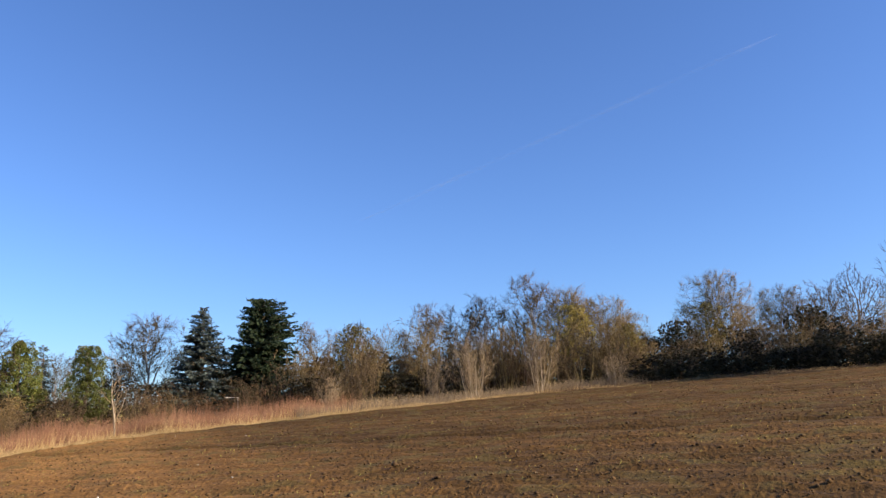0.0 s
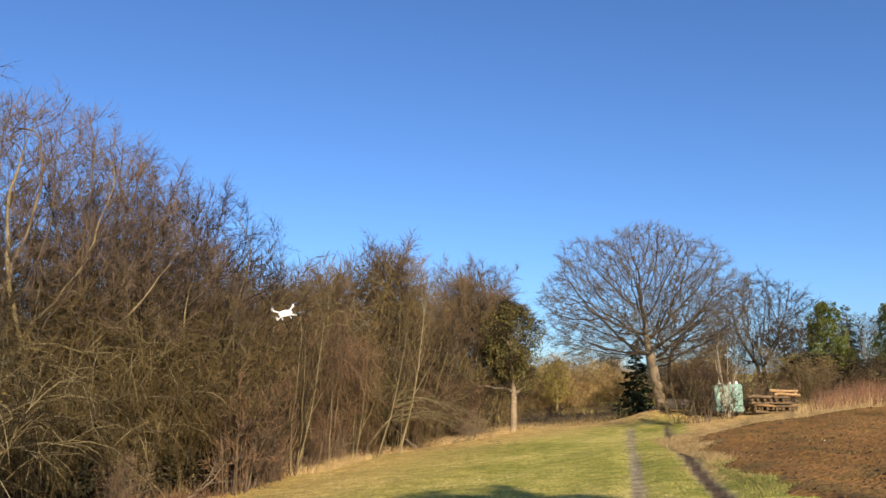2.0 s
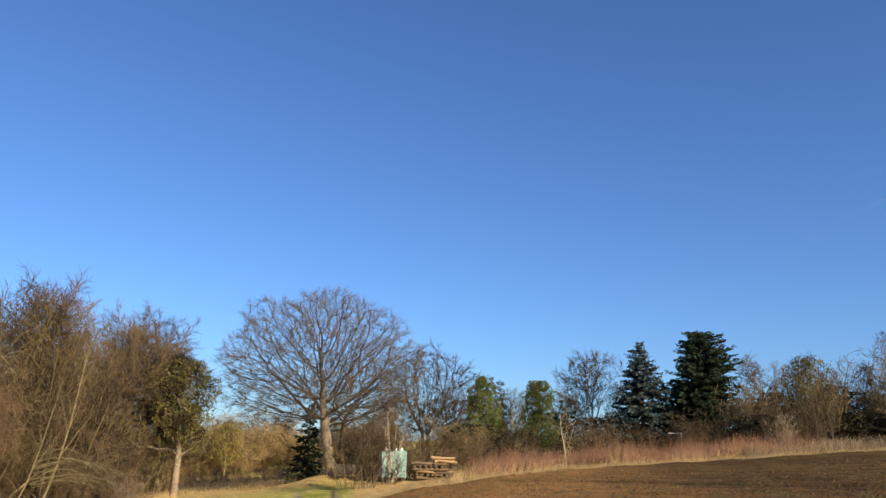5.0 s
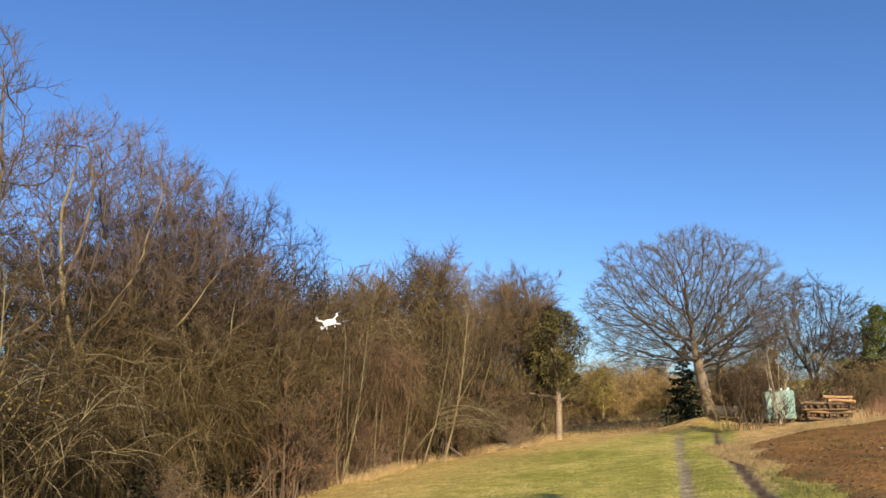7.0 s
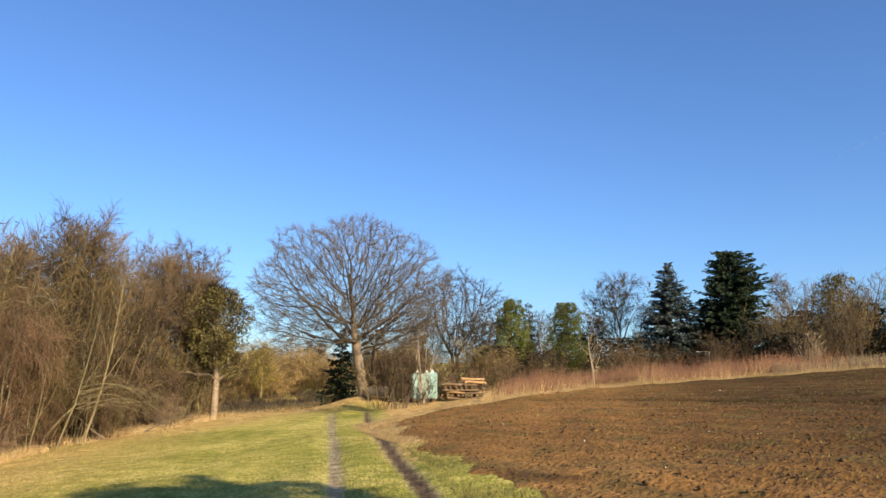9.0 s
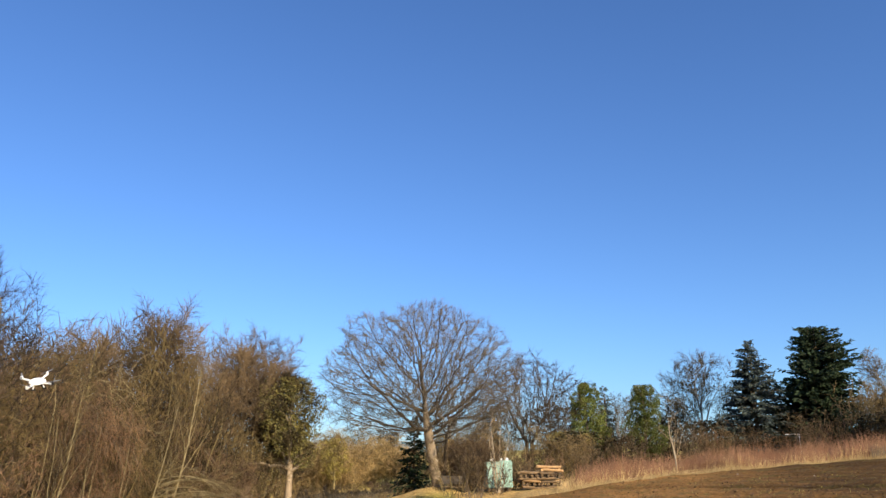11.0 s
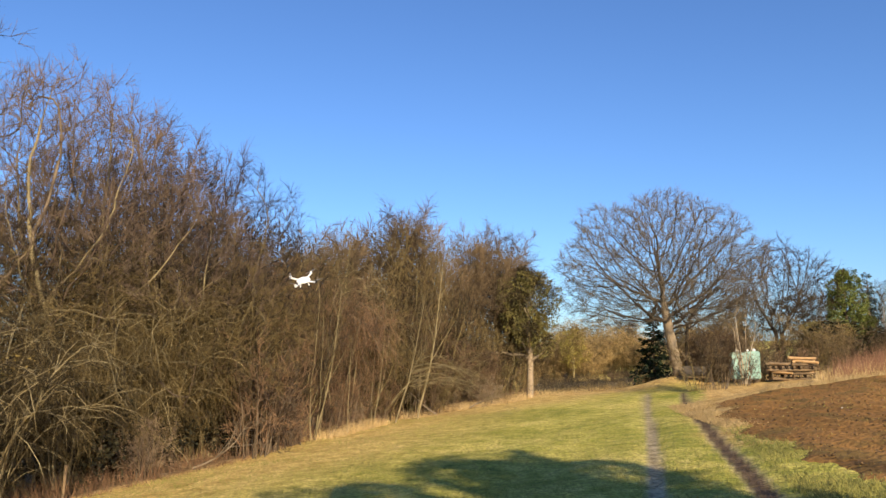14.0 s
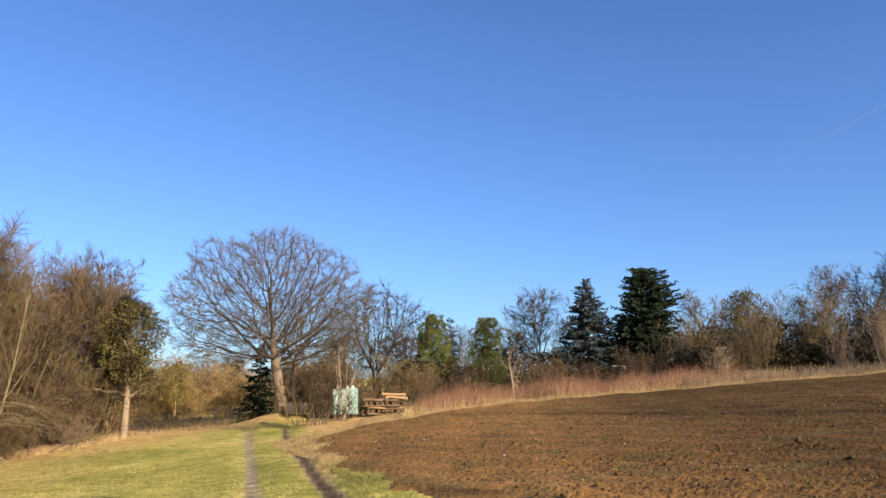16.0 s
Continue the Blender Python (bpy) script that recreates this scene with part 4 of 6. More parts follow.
shrub_d = bare_shrub("shrub", 48, "drooping bare shrub in the far hedge", "shrub", 2.6, 3.0, 10, BARK_OLIVE, TWIG_BROWN, kids=(7, 4), group="far hedge shrubs", fan=42, droop=0.1, thinnest=0.012, ends=1)
put(shrub_a, 52.6, 49, 30, 1.2), put(shrub_b, 55.0, 50, 90, 1.1), put(shrub_c, 13.2, 37.2, 10, 0.8), put(shrub_d, 61.5, 50, 70, 1.2)
for az, d, kind, s, tall in ((1.6, 58, shrub_a, 1.0, 0.85), (2.6, 60, shrub_d, 1.25, 0.8), (4.4, 60, shrub_a, 0.9, 0.75), (5.6, 64, shrub_c, 1.3, 0.9), (12.4, 38.0, shrub_c, 1.0, 1.0), (12.9, 38.6, shrub_a, 0.72, 0.9), (13.6, 40, shrub_d, 0.85, 0.9),
                             (11.9, 42, shrub_a, 0.8, 0.9), (16.2, 41, shrub_d, 0.8, 0.8), (18.5, 42, shrub_a, 0.75, 0.8), (19.9, 41, shrub_b, 0.75, 0.8), (21.2, 42, shrub_d, 0.8, 0.9),
                             (23.5, 44, shrub_a, 0.8, 0.8), (27.3, 46, shrub_d, 0.9, 0.8), (29.0, 46, shrub_a, 0.75, 0.8), (31.0, 46, shrub_d, 0.85, 0.6), (33.4, 46, shrub_c, 1.0, 0.7), (35.5, 46, shrub_d, 0.8, 0.7),
                             (39.3, 46, shrub_b, 0.95, 0.95), (40.6, 48, shrub_a, 1.1, 1.0), (42.0, 45, shrub_b, 0.8, 0.8), (43.5, 49, shrub_a, 1.1, 0.9), (45.0, 50, shrub_d, 1.0, 0.9), (46.8, 48, shrub_a, 0.9, 0.9),
                             (48.2, 47, shrub_b, 1.2, 1.15), (49.4, 49, shrub_a, 1.2, 1.0), (51.7, 45.5, shrub_b, 0.85, 1.0), (52.6, 48, shrub_a, 1.2, 1.0), (54.0, 48, shrub_b, 1.1, 1.0), (55.4, 47, shrub_c, 1.4, 1.2),
                             (56.9, 46.5, shrub_b, 1.1, 1.1), (58.0, 48, shrub_a, 1.2, 1.0), (59.6, 48, shrub_d, 1.2, 1.1), (61.0, 49, shrub_b, 1.1, 1.0), (62.3, 49, shrub_a, 1.1, 0.9), (63.8, 50, shrub_d, 1.1, 0.9),
                             (1.6, 43, shrub_c, 0.5, 0.6), (3.0, 46, shrub_c, 0.6, 0.6), (4.6, 44, shrub_c, 0.45, 0.6), (6.2, 47, shrub_c, 0.6, 0.6), (7.4, 45, shrub_c, 0.5, 0.6), (0.0, 40, shrub_a, 0.9, 0.9), (-1.5, 37, shrub_c, 1.0, 1.0), (66.5, 56, shrub_a, 1.2, 1.0), (71.3, 58, shrub_d, 1.3, 1.2), (74.5, 58, shrub_a, 1.3, 1.1), (77.5, 57, shrub_d, 1.3, 1.1), (80.0, 55, shrub_a, 1.3, 1.0)):
    put_copy(kind, az, d, az * 37.0, s, tall)

belt = random.Random(17)
for i in range(36):
    az = 38.5 + 44 * (i + belt.uniform(-0.4, 0.4)) / 36
    d = float(np.interp(az, EDGE_AZ, EDGE_D)) + belt.uniform(3.0, 9.0)
    put_copy((shrub_a, shrub_b, shrub_d, shrub_a)[i % 4], az, d, belt.uniform(0, 360), belt.uniform(0.8, 1.1) * (1.15 if az < 62 else 0.9), belt.uniform(0.85, 1.1))
for i in range(22):
    az = 12.0 + 27 * (i + belt.uniform(-0.4, 0.4)) / 22
    d = float(np.interp(az, EDGE_AZ, EDGE_D)) + belt.uniform(6.5, 10.0)
    put_copy((shrub_d, shrub_a, shrub_c)[i % 3], az, d, belt.uniform(0, 360), belt.uniform(0.7, 1.0), belt.uniform(0.7, 0.95))
for i in range(14):
    az = 1.2 + 10 * (i + belt.uniform(-0.4, 0.4)) / 14
    put_copy((shrub_a, shrub_d)[i % 2], az, belt.uniform(58, 72), belt.uniform(0, 360), belt.uniform(0.7, 1.0), belt.uniform(0.6, 0.85))

shrub_e = bare_shrub("shrub", 49, "golden-brown bare bush at the end of the meadow", "shrub", 2.6, 2.8, 12, BARK_OLIVE, TWIG_GOLD, kids=(8, 5), group="golden bushes", fan=40, thinnest=0.011)
put(shrub_e, 1.2, 55, 0, 1.15, 0.85)
for az, d, s, tall in ((2.3, 57, 1.3, 0.85), (4.5, 56, 1.0, 0.8), (5.3, 60, 1.3, 0.85), (7.2, 61, 1.3, 0.9), (3.3, 61, 1.4, 0.95), (6.3, 66, 1.3, 0.95), (8.0, 58, 1.0, 0.85), (-0.6, 38.5, 0.9, 0.9),
                       (12.7, 39.5, 0.75, 0.9), (12.0, 44, 1.1, 1.0), (13.4, 45, 1.1, 1.0), (16.0, 46, 1.0, 1.0), (10.2, 47, 1.0, 0.9), (18.3, 44.5, 0.9, 0.9)):
    put_copy(shrub_e, az, d, az * 61.0, s, tall)

for az, d, s, tall in ((-19.6, 19.2, 1.1, 1.4), (-14.6, 22.6, 0.8, 1.0), (-16.8, 20.9, 0.7, 1.0), (-10.5, 27.2, 0.8, 1.0), (-7.5, 28.8, 0.8, 1.1)):
    put_copy(near_kinds[2], az, d, az * 61.0, s, tall)



def arching_shrub(name, seed, label, tall, wide, limbs, bark, twigs, group, sides=13, hang=8, thin=0.0038):
    """A dome of mossy limbs that arch outwards, with branches along them and a curtain of hanging twigs."""
    g = np.random.default_rng(seed)
    wood, curtain = Tubes(), Tubes()
    ob = thing(name, (0, 0, 0), label, "shrub", group)
    for i in range(limbs):
        a = i * 2.399 + g.uniform(-0.5, 0.5)
        reach, rise = wide * 0.5 * g.uniform(0.45, 1.0), tall * g.uniform(0.5, 1.0)
        bend = g.uniform(0.50, 0.72)
        t = np.linspace(0, 1, 9)
        line = np.stack([0.25 * math.cos(a) + reach * t ** 1.25 * math.cos(a), 0.25 * math.sin(a) + reach * t ** 1.25 * math.sin(a), rise * np.sin(math.pi * bend * t) / math.sin(math.pi * min(bend, 0.5)) - 0.1], -1)
        line[1:] += np.cumsum(g.normal(0, 0.05, (8, 3)), 0)
        fat = g.uniform(0.010, 0.024)
        wood.add([tuple(p) for p in line], [fat * (1 - 0.8 * k / 8) for k in range(9)], 5)
        for k in range(sides):
            f = g.uniform(1.0, 7.9)
            m = int(f)
            p = line[m] + (line[m + 1] - line[m]) * (f - m)
            d = 0.6 * (line[m + 1] - line[m]) / (np.linalg.norm(line[m + 1] - line[m]) + 1e-9) + g.normal(0, 0.6, 3) + np.array([0, 0, 0.15])
            d /= np.linalg.norm(d)
            L = g.uniform(0.5, 1.3)
            q = [p, p + d * L * 0.4, p + d * L * 0.75 - np.array([0, 0, 0.12 * L]), p + d * L - np.array([0, 0, 0.35 * L])]
            wood.add([tuple(v) for v in q], [thin * 2.2, thin * 1.9, thin * 1.5, thin * 0.6], 3)
            for h in range(hang):
                f2 = g.uniform(0.4, 3.0)
                m2 = min(int(f2), 2)
                r = q[m2] + (q[m2 + 1] - q[m2]) * (f2 - m2)
                dd = 0.5 * d + g.normal(0, 0.5, 3) - np.array([0, 0, 0.55])
                dd /= np.linalg.norm(dd)
                L2 = g.uniform(0.25, 0.75)
                e = r + dd * L2 * 0.5
                if e[2] < 0.15:
                    continue
                end = e + (dd + np.array([0, 0, -0.35]) + g.normal(0, 0.15, 3)) * L2 * 0.5
                curtain.add([tuple(r), tuple(e), tuple(end)], [thin * 1.1, thin * 0.9, 0.001], 3)
                for w in range(2):
                    r2 = e + (end - e) * g.uniform(-0.7, 0.7)
                    curtain.add([tuple(r2), tuple(r2 + (dd + g.normal(0, 0.6, 3)) * L2 * g.uniform(0.2, 0.45))], [thin * 0.8, 0.001], 3)
    wood.build("stem", bark, ob, smooth=True)
    curtain.build("crown", twigs, ob)
    return ob


arch = arching_shrub("arching_shrub", 91, "mossy shrub of arching limbs with a curtain of hanging olive twigs", 3.1, 4.4, 24, BARK_MOSS, TWIG_OLIVE, "arching shrubs", sides=15)
rust = arching_shrub("arching_shrub", 92, "dense rusty-brown shrub with fine hanging twigs", 3.9, 3.0, 24, BARK_BROWN, TWIG_RED, "arching shrubs", sides=15)
put(arch, -36.2, 15.2, 0, 1.0, 1.0)
put(rust, -13.2, 25.6, 0, 1.05, 1.1)
for kind, x, y, turn, size, tall in ((arch, -11.6, 11.3, 70, 0.95, 0.75), (arch, -9.0, 14.6, 150, 1.0, 1.05), (arch, -8.3, 16.7, 250, 1.0, 1.2), (arch, -8.0, 18.7, 20, 0.95, 1.35), (arch, -9.9, 17.2, 310, 1.15, 1.45),
                                     (arch, -9.8, 19.8, 110, 1.2, 1.5), (rust, -7.4, 20.9, 40, 0.95, 1.0), (arch, -5.3, 27.3, 200, 0.9, 1.2), (arch, -3.6, 29.9, 90, 0.8, 0.85), (rust, -6.3, 23.4, 100, 1.0, 1.15),
                                     (rust, -8.0, 23.8, 300, 1.2, 1.3), (arch, -6.4, 27.6, 280, 1.1, 1.6), (rust, -4.7, 30.4, 180, 1.0, 1.1), (rust, -2.2, 32.6, 10, 0.8, 0.8), (arch, -7.4, 25.6, 333, 1.1, 1.7)):
    put_copy(kind, math.degrees(math.atan2(x, y)), math.hypot(x, y), turn, size, tall)
golden = arching_shrub("arching_shrub", 93, "round golden-brown bush at the end of the meadow", 3.4, 3.6, 18, BARK_OLIVE, TWIG_GOLD, "golden bushes", sides=14, thin=0.007)
put(golden, 2.0, 54.0, 0, 1.05, 0.8)
for az, d, turn, size, tall in ((4.2, 57.0, 60, 1.15, 0.8), (5.8, 62.0, 200, 1.35, 0.8), (7.4, 58.0, 120, 1.15, 0.8), (0.7, 56.0, 300, 1.2, 0.9), (3.2, 64.0, 10, 1.4, 0.9), (11.6, 42.0, 20, 0.9, 0.95), (13.0, 43.5, 90, 1.0, 1.0), (19.2, 42.5, 250, 0.85, 0.8)):
    put_copy(golden, az, d, turn, size, tall)
for az, d, turn, size, tall in ((13.0, 36.0, 30, 0.66, 0.95), (12.3, 37.2, 140, 0.6, 0.95), (13.7, 37.0, 260, 0.6, 0.9)):
    put_copy(rust, az, d, turn, size, tall, "round tan-brown bush beside the green tank")

brush = bare_shrub("shrub", 55, "drooping mass of pinkish-brown brambles at the thicket's edge", "shrub", 2.5, 2.0, 12, BARK_BROWN, TWIG_PINK, kids=(9, 6), group="bramble masses", fan=30, droop=0.14, thinnest=0.006)
put(brush, -19.2, 19.7, 0, 1.0, 1.1)
for az, d, s, tall in ((-14.6, 22.9, 0.55, 0.8), (-12.6, 24.6, 0.5, 0.8), (-16.9, 21.0, 0.55, 0.9), (-3.0, 31.0, 0.6, 0.8), (-26.5, 17.0, 0.6, 0.8)):
    put_copy(brush, az, d, az * 33.0, s, tall)
hazel = bare_shrub("hazel_bush", 56, "clump of slim upright mossy hazel stems in the thicket", "shrub", 4.8, 2.2, 5, BARK_MOSS, TWIG_OLIVE, kids=(7, 3), group="hazel bushes", fan=14, girth=0.021, thinnest=0.006, up=0.02)
put(hazel, -15.6, 22.0, 0, 1.0)
for az, d, s, tall in ((-11.6, 25.4, 1.0, 1.05), (-8.3, 28.3, 0.85, 1.0), (-13.4, 24.2, 0.9, 1.0), (-17.0, 21.6, 0.9, 1.0)):
    put_copy(hazel, az, d, az * 71.0, s, tall)

# pale-stemmed growth
pale = bare_shrub("young_tree", 51, "slim pale young tree with a few upright shoots", "young tree", 3.7, 1.2, 1, BARK_PALE, TWIG_PALE, kids=(10, 3), group="pale young trees", fan=3, girth=0.042)
put(pale, 26.85, 37.4, 0, 1.05)
put(bare_shrub("young_tree", 54, "pale many-stemmed young tree in front of the green tank", "young tree", 3.3, 1.0, 5, BARK_PALE, TWIG_PALE, kids=(4, 1), group="pale young trees", fan=7, girth=0.03, thinnest=0.008, ends=1), 14.85, 34.1)
pale_bush = bare_shrub("pale_shrub", 52, "pale straw-coloured bare shrub at the field's edge", "shrub", 2.3, 1.6, 12, BARK_PALE, TWIG_PALE, kids=(7, 5), group="pale shrubs", fan=26)
put(pale_bush, 41.4, 42.0, 0, 0.85)
put_copy(pale_bush, 51.7, 43.2, 50, 1.25, 1.15)
put_copy(pale_bush, 56.4, 45.2, 150, 1.2, 1.25)
put_copy(pale_bush, 48.9, 43.5, 250, 0.9, 1.2)
put_copy(pale_bush, 61.8, 46.2, 10, 0.9, 0.9)


def leaning_stem(seed, label, tall, tilt, girth, bark, twigs):
    """One slim stem that leans out of the thicket, with side branches towards its top."""
    rng = random.Random(seed)
    wood, crown = Tubes(), Tubes()
    ob = thing("leaning_tree", (0, 0, 0), label, "young tree", "leaning trees")
    plan = {"centre": (tall * 0.2, 0, tall * 0.5), "size": (tall, tall, tall * 0.6), "thinnest": 0.005,
            "levels": [lev(0, 13, 0, 9, 0.09, 0.02, 0.85, 0.5, 6, 0.35), lev(tall * 0.26, 6, 30, 4, 0.10, 0.03, 0.75, 0.5, 4, 0.2), lev(tall * 0.10, 3, 35, 2, 0.14, 0.0, 0.7, 0.6, 3, 0.2), lev(tall * 0.05, 0, 38, 1, 0.14, 0, 0.6, 0.7, 3)]}
    grow(rng, [wood, wood, crown, crown], Vector((0, 0, -0.1)), Vector((math.sin(radians(tilt)), -0.05, math.cos(radians(tilt)))), tall, girth, 0, plan)
    wood.build("stem", bark, ob, smooth=True)
    crown.build("crown", twigs, ob)
    return ob


lean_tree = leaning_stem(53, "pale slender stem leaning out of the thicket", 5.6, 20, 0.042, BARK_MOSS, TWIG_OLIVE)
put(lean_tree, -8.0, 27.0, 0, 1.0)
for az, d, turn, size, tall in ((-38.4, 14.2, 0, 0.85, 1.0), (-15.3, 21.9, 10, 0.75, 1.1), (-13.6, 22.9, 190, 0.7, 1.1), (-9.6, 26.0, 30, 0.8, 1.0)):
    put_copy(lean_tree, az, d, turn, size, tall)


def broken_limb(az, d, turn, size, seed):
    """A half-broken limb that sweeps out over the meadow's edge, its pale shoots drooping side by side."""
    g = np.random.default_rng(seed)
    ob = thing("broken_limb", at(az, d), "pale drooping broken limb at the thicket's edge", "branch", "broken limbs", turn)
    t = Tubes()
    for i in range(13):
        L, side, rise = g.uniform(1.6, 3.6), g.uniform(-0.5, 0.3), g.uniform(0.2, 0.7)
        u = np.linspace(0, 1, 7)
        z0 = 1.0 + 0.07 * i
        line = np.stack([L * u, side * u, z0 + rise * np.sin(u * 2.2) - 1.15 * u ** 2.2], -1) + np.cumsum(g.normal(0, 0.02, (7, 3)), 0)
        line[:, 2] = np.maximum(line[:, 2], 0.1)
        t.add([tuple(p) for p in line], [0.013 * (1 - 0.85 * k / 6) for k in range(7)], 4)
        for k in range(14):
            p = line[g.integers(2, 7)] + g.normal(0, 0.05, 3)
            e = p + np.array([g.uniform(0.1, 0.5), g.normal(0, 0.15), g.uniform(-0.45, 0.1)])
            e[2] = max(e[2], 0.05)
            t.add([tuple(p), tuple(e)], [0.005, 0.001], 3)
    t.add([(-0.9, 0.3, 0.3), (-0.4, 0.1, 0.9), (0.1, 0, 1.4)], [0.05, 0.04, 0.02], 7)
    t.build("wood", BARK_MOSS, ob)
    ob.scale = (size,) * 3
    return ob


broken_limb(-8.4, 26.6, 0, 1.0, 57)

# evergreens
put(conifer("spruce_tree", 61, "blue-green spruce with drooping layered boughs", 6.65, 5.5, LEAF_SPRUCE, BARK_BROWN, whorls=24, per=17, shape=0.85, spray=0.30, dense=1.6, ragged=0.35, droop=0.32), 32.45, 48)
put(conifer("pine_tree", 62, "tall dark green fir with a broad uneven crown", 7.0, 4.9, LEAF_PINE, BARK_BROWN, whorls=34, per=19, shape=0.38, droop=0.1, spray=0.36, clear=0.05, dense=1.5, ragged=0.35), 36.5, 49)
put(conifer("spruce_tree", 63, "small dark spruce beside the big oak", 3.6, 2.1, LEAF_PINE, BARK_BROWN, whorls=16, per=9, dense=1.0, droop=0.4), 8.9, 38.0)
put(conifer("spruce_tree", 64, "slim spruce between the ivy-clad trees", 4.9, 1.9, LEAF_SPRUCE, BARK_BROWN, whorls=18, per=8), 22.5, 46)
put(conifer("spruce_tree", 65, "small spruce behind the green box", 3.2, 2.0, LEAF_SPRUCE, BARK_BROWN, whorls=15, per=8), 14.75, 44)
ivy = leafy_tree("ivy_clad_tree", 71, "tall tree trunk clad in green ivy", "tree", 4.9, 2.3, LEAF_IVY, BARK_BROWN, 15000, lobes=22, size=0.088, clear=0.12, group="ivy-clad trees", bare=260)
put(ivy, 21.2, 44.5, 0, 1.0)
put_copy(ivy, 25.2, 45, 120, 1.0, 0.93, "broad green ivy-clad tree behind the red stems")
put_copy(ivy, 22.3, 45, 220, 0.85, 0.6)
yellow = leafy_tree("mossy_tree", 72, "tree with yellow-green lichen and clinging leaves", "tree", 5.2, 3.2, LEAF_YELLOW, BARK_OLIVE, 3600, lobes=14, size=0.12, clear=0.35, group="mossy trees", bare=700)
put(yellow, 43.0, 49, 0, 0.95)
put_copy(yellow, 59.0, 50, 90, 1.0, 1.0)
put_copy(yellow, 63.0, 52, 190, 0.8, 0.9)
put_copy(yellow, 3.3, 53, 290, 0.8, 0.8, "low fruit tree with a pale trunk and olive crown")
put_copy(yellow, 68.3, 57, 20, 0.95, 1.0)
put_copy(yellow, 19.3, 43, 60, 0.6, 0.75)
dark = leafy_tree("holly_tree", 73, "evergreen bush in the far hedge, shade put into its leaf colour", "bush", 3.4, 3.0, LEAF_SHADE, BARK_BROWN, 2300, lobes=12, size=0.16, clear=0.15, group="dark evergreens")
put(dark, 66.3, 55, 0, 1.1)
put_copy(dark, 74.8, 58, 90, 1.2)
put_copy(dark, 41.0, 50, 200, 0.9)
put_copy(dark, 30.4, 49, 300, 0.7)

# the old fruit tree with ivy at the end of the thicket
old = leafy_tree("ivy_clad_fruit_tree", 81, "old fruit tree with a pale trunk and an ivy-green crown", "tree", 5.5, 3.2, LEAF_OLIVE, BARK_TAN, 9000, lobes=13, size=0.075, clear=0.40, girth=0.125, bare=3000, twig_mat=TWIG_OLIVE)
put(old, 0.15, 34.5, 0, 1.0)
gold = random.Random(82)
gp = [Vector((0.55 + gold.gauss(0, 0.22), -0.55 + gold.gauss(0, 0.15), 3.3 + gold.gauss(0, 0.28))) for k in range(420)]
leaf_mesh("yellow_leaves", gp, [(gold.gauss(0, 1), gold.gauss(0, 1), gold.gauss(-0.2, 1)) for k in gp], [gold.uniform(0.07, 0.14) for k in gp], LEAF_YELLOW, old, "yellowing leaves", slim=0.7, seed=82)
limb = Tubes()
limb.add([(0, 0, 1.55), (0.3, -0.1, 1.75), (0.62, -0.1, 1.95)], [0.09, 0.06, 0.045], 8)
limb.add([(0, 0, 1.7), (-0.35, -0.1, 1.85), (-0.75, -0.1, 1.84), (-1.1, -0.1, 1.95), (-2.1, -0.15, 1.88), (-3.1, -0.2, 1.66), (-4.1, -0.2, 1.6)], [0.08, 0.06, 0.05, 0.042, 0.034, 0.025, 0.01], 8)
limb.build("cut_limb", BARK_TAN, old, "sawn-off pale limb")

# the dark hedge at the field's upper end, its shade put into the leaf colour
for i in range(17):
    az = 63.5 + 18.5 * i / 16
    put_copy(dark, az, float(np.interp(az, EDGE_AZ, EDGE_D)) + 1.6 + 0.5 * (i % 3), i * 77.0, 1.0 + 0.1 * (i % 4), (0.34, 0.5, 0.28, 0.44, 0.38)[i % 5] + 0.007 * (az - 63), "dense evergreen hedge bush, coloured near black as in shade", lift=-0.3)
# near-black bushes added as the shaded base under the bare trees
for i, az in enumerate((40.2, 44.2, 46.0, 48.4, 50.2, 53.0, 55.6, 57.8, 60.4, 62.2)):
    put_copy(dark, az, float(np.interp(az, EDGE_AZ, EDGE_D)) + 6.5, i * 51.0, 1.1, 0.5, "near-black bush added as shade beneath the bare trees")
# a further row added as dark backing, closing the sky gaps
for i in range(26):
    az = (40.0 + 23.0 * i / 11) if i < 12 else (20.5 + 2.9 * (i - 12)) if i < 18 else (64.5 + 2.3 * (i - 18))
    put_copy(dark, az, float(np.interp(az, EDGE_AZ, EDGE_D)) + 11.5, i * 67.0, 1.35, (0.62, 0.5, 0.72)[i % 3] * (0.8 if 12 <= i < 18 else 1.0), "near-black backing bush added behind the field's far hedge")

# near-black evergreen bushes added deep in the thicket, to read as shaded gaps
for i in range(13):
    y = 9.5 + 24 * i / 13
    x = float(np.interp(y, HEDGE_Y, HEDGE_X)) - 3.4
    put_copy(dark, math.degrees(math.atan2(x, y)), math.hypot(x, y), i * 83.0, 0.9, 0.75 + 0.08 * (i % 3), "near-black bush added as a shaded gap deep in the thicket")
# smaller ones added further forward, for the dark under the twigs
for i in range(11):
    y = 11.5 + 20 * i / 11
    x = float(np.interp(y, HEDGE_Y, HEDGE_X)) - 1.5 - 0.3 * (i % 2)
    put_copy(dark, math.degrees(math.atan2(x, y)), math.hypot(x, y), i * 131.0, 0.55, 0.8 + 0.1 * (i % 3), "near-black bush added as shade at the thicket's foot")
beech = leafy_tree("beech_bush", 74, "bush with clinging dull yellow-brown leaves", "bush", 3.3, 3.0, LEAF_BEECH, BARK_OLIVE, 2600, lobes=13, size=0.075, clear=0.42, group="beech bushes", bare=900, twig_mat=TWIG_OLIVE)
put(beech, -41.0, 15.6, 0, 1.0)
